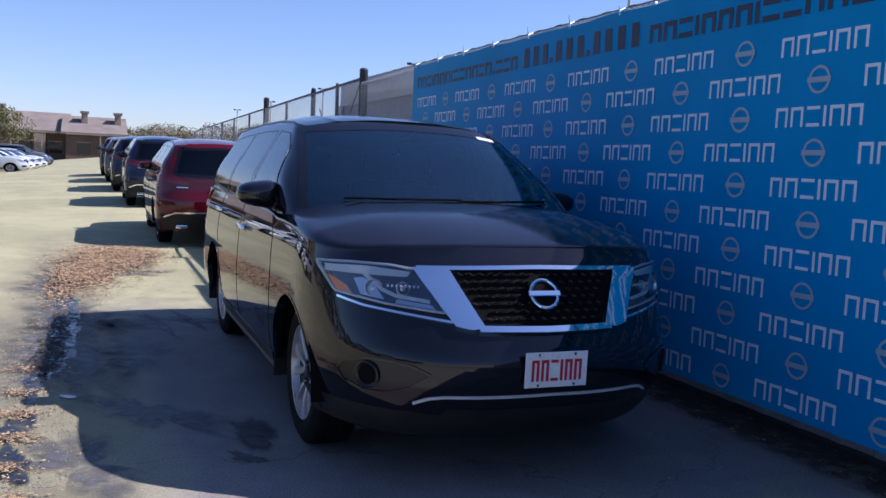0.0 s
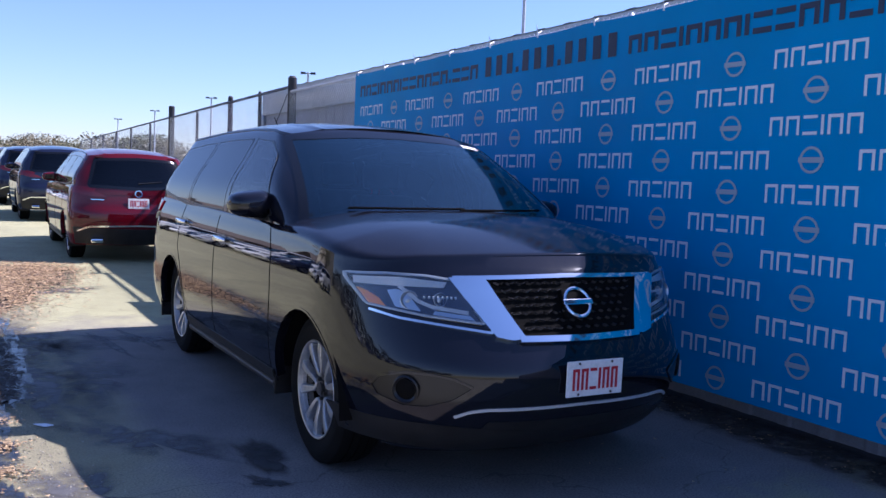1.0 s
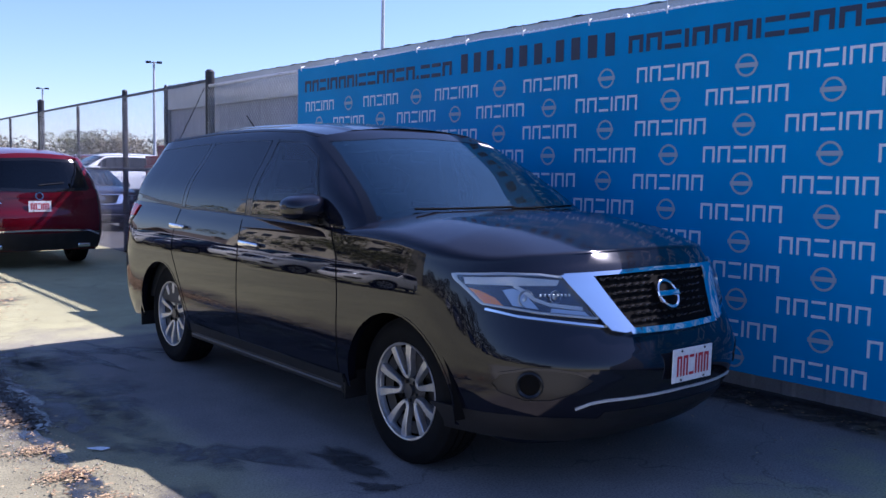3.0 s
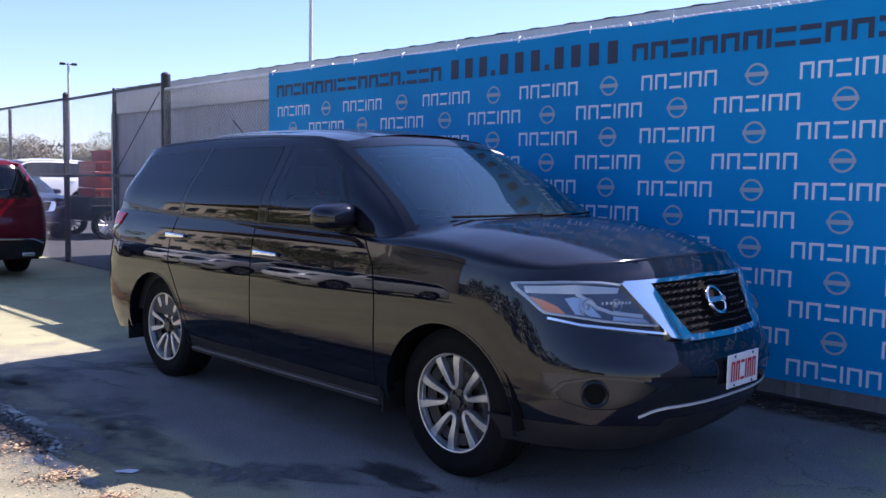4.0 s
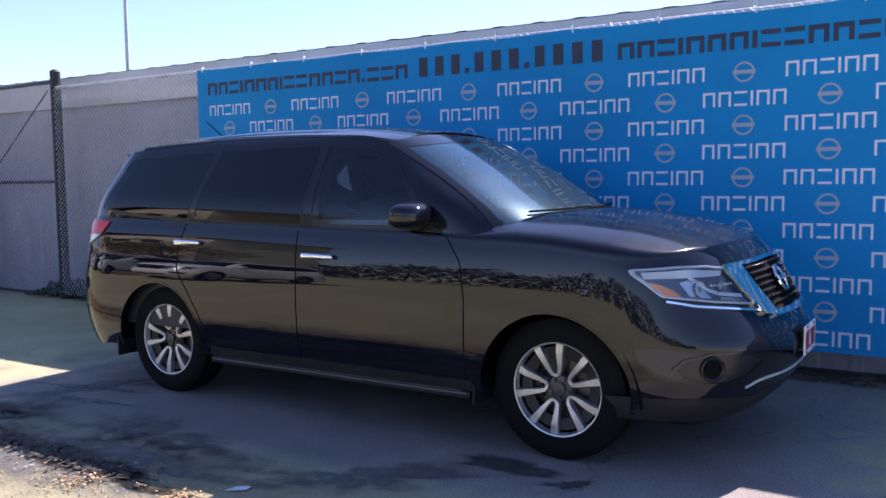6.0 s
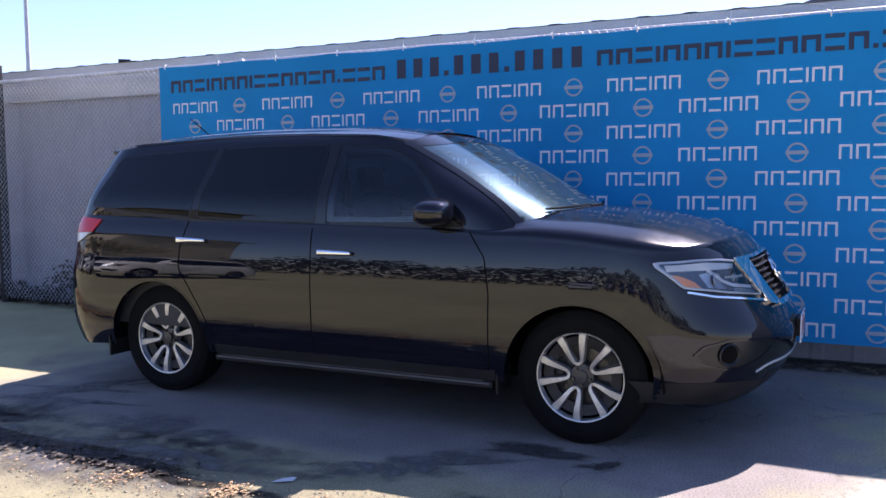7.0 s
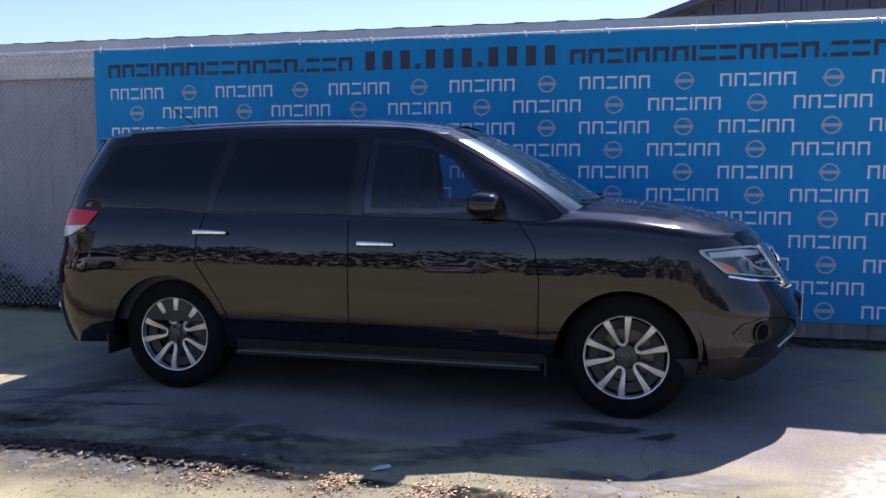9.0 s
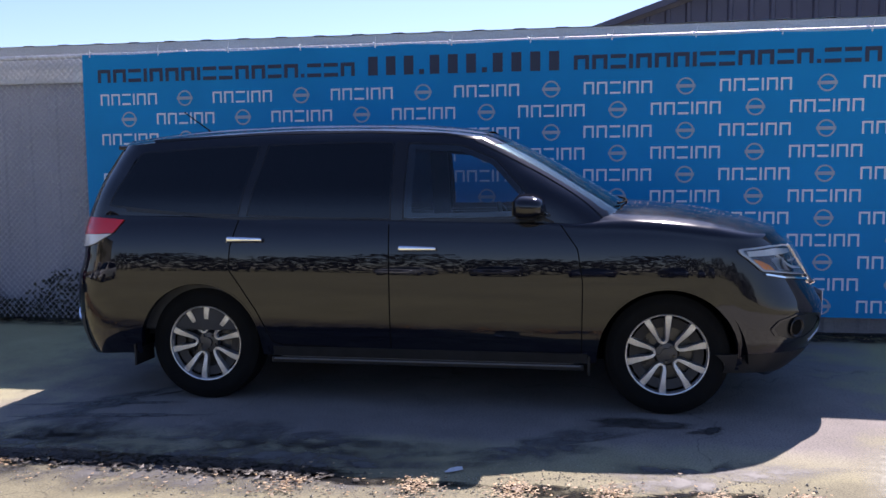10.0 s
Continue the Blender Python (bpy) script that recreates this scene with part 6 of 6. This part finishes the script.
scatter_leaves("sodden_leaves", [(-0.14, 7.9, 0.05, 0.25, 260, 0.004), (-0.15, 7.1, 0.06, 0.30, 300, 0.004), (-0.19, 6.5, 0.05, 0.2, 255, 0.004), (-0.02, 8.4, 0.05, 0.2, 130, 0)], "dark sodden leaves lying in the puddle", 14, "wet_leaf")
M["pebble"] = leaf_material("loose_stones", (0.17, 0.155, 0.12), (0.34, 0.31, 0.23))
verts, faces = [], []
for _ in range(2600):
    y = rnd.uniform(3.9, 10.2)
    x = -0.24 + 0.10 * math.sin(y * 1.7) + rnd.gauss(0, 0.16)
    r = rnd.uniform(0.002, 0.0055) * (1 + 0.8 * (rnd.random() > 0.95))
    i = len(verts)
    a = rnd.uniform(0, 6.28)
    ca, sa = math.cos(a) * r * 1.25, math.sin(a) * r * 1.25
    verts += [(x + ca, y + sa, 0.45 * r), (x - sa * 0.8, y + ca * 0.8, 0.4 * r), (x - ca, y - sa, 0.5 * r), (x + sa * 0.7, y - ca * 0.7, 0.4 * r), (x, y, 1.2 * r), (x, y, -0.2 * r)]
    for k in range(4):
        faces += [(i + k, i + (k + 1) % 4, i + 4), (i + (k + 1) % 4, i + k, i + 5)]
me = bpy.data.meshes.new("loose_stones")
me.from_pydata(verts, [], faces)
me.materials.append(M["pebble"])
tagged(new("loose_stones", me), "loose grey and tan stones along the gutter", "stones", kind="stuff")
verts, faces = [], []
for _ in range(2600):
    y = rnd.uniform(9.75, 13.2)
    top = 0.50 * min(1, (13.2 - y) / 1.6) * (0.65 + 0.35 * math.sin(y * 5.1))
    quad_leaf(verts, faces, Vector((rnd.uniform(3.68, 3.98), y, 0.03 + top * rnd.random() ** 1.3)), rnd.uniform(0.015, 0.04), rnd)
me = bpy.data.meshes.new("weeds")
me.from_pydata(verts, [], faces)
me.materials.append(M["weeds"])
tagged(new("weeds", me), "dark dry weeds between the fence and shed", "weeds", kind="stuff")
blot("paper_scrap", -0.03, 5.6, 0.024, 0.065, 0.009, M["plate_white"], 3, "torn white paper scrap on the asphalt", rough=0.5, n=9, turn=0.9)
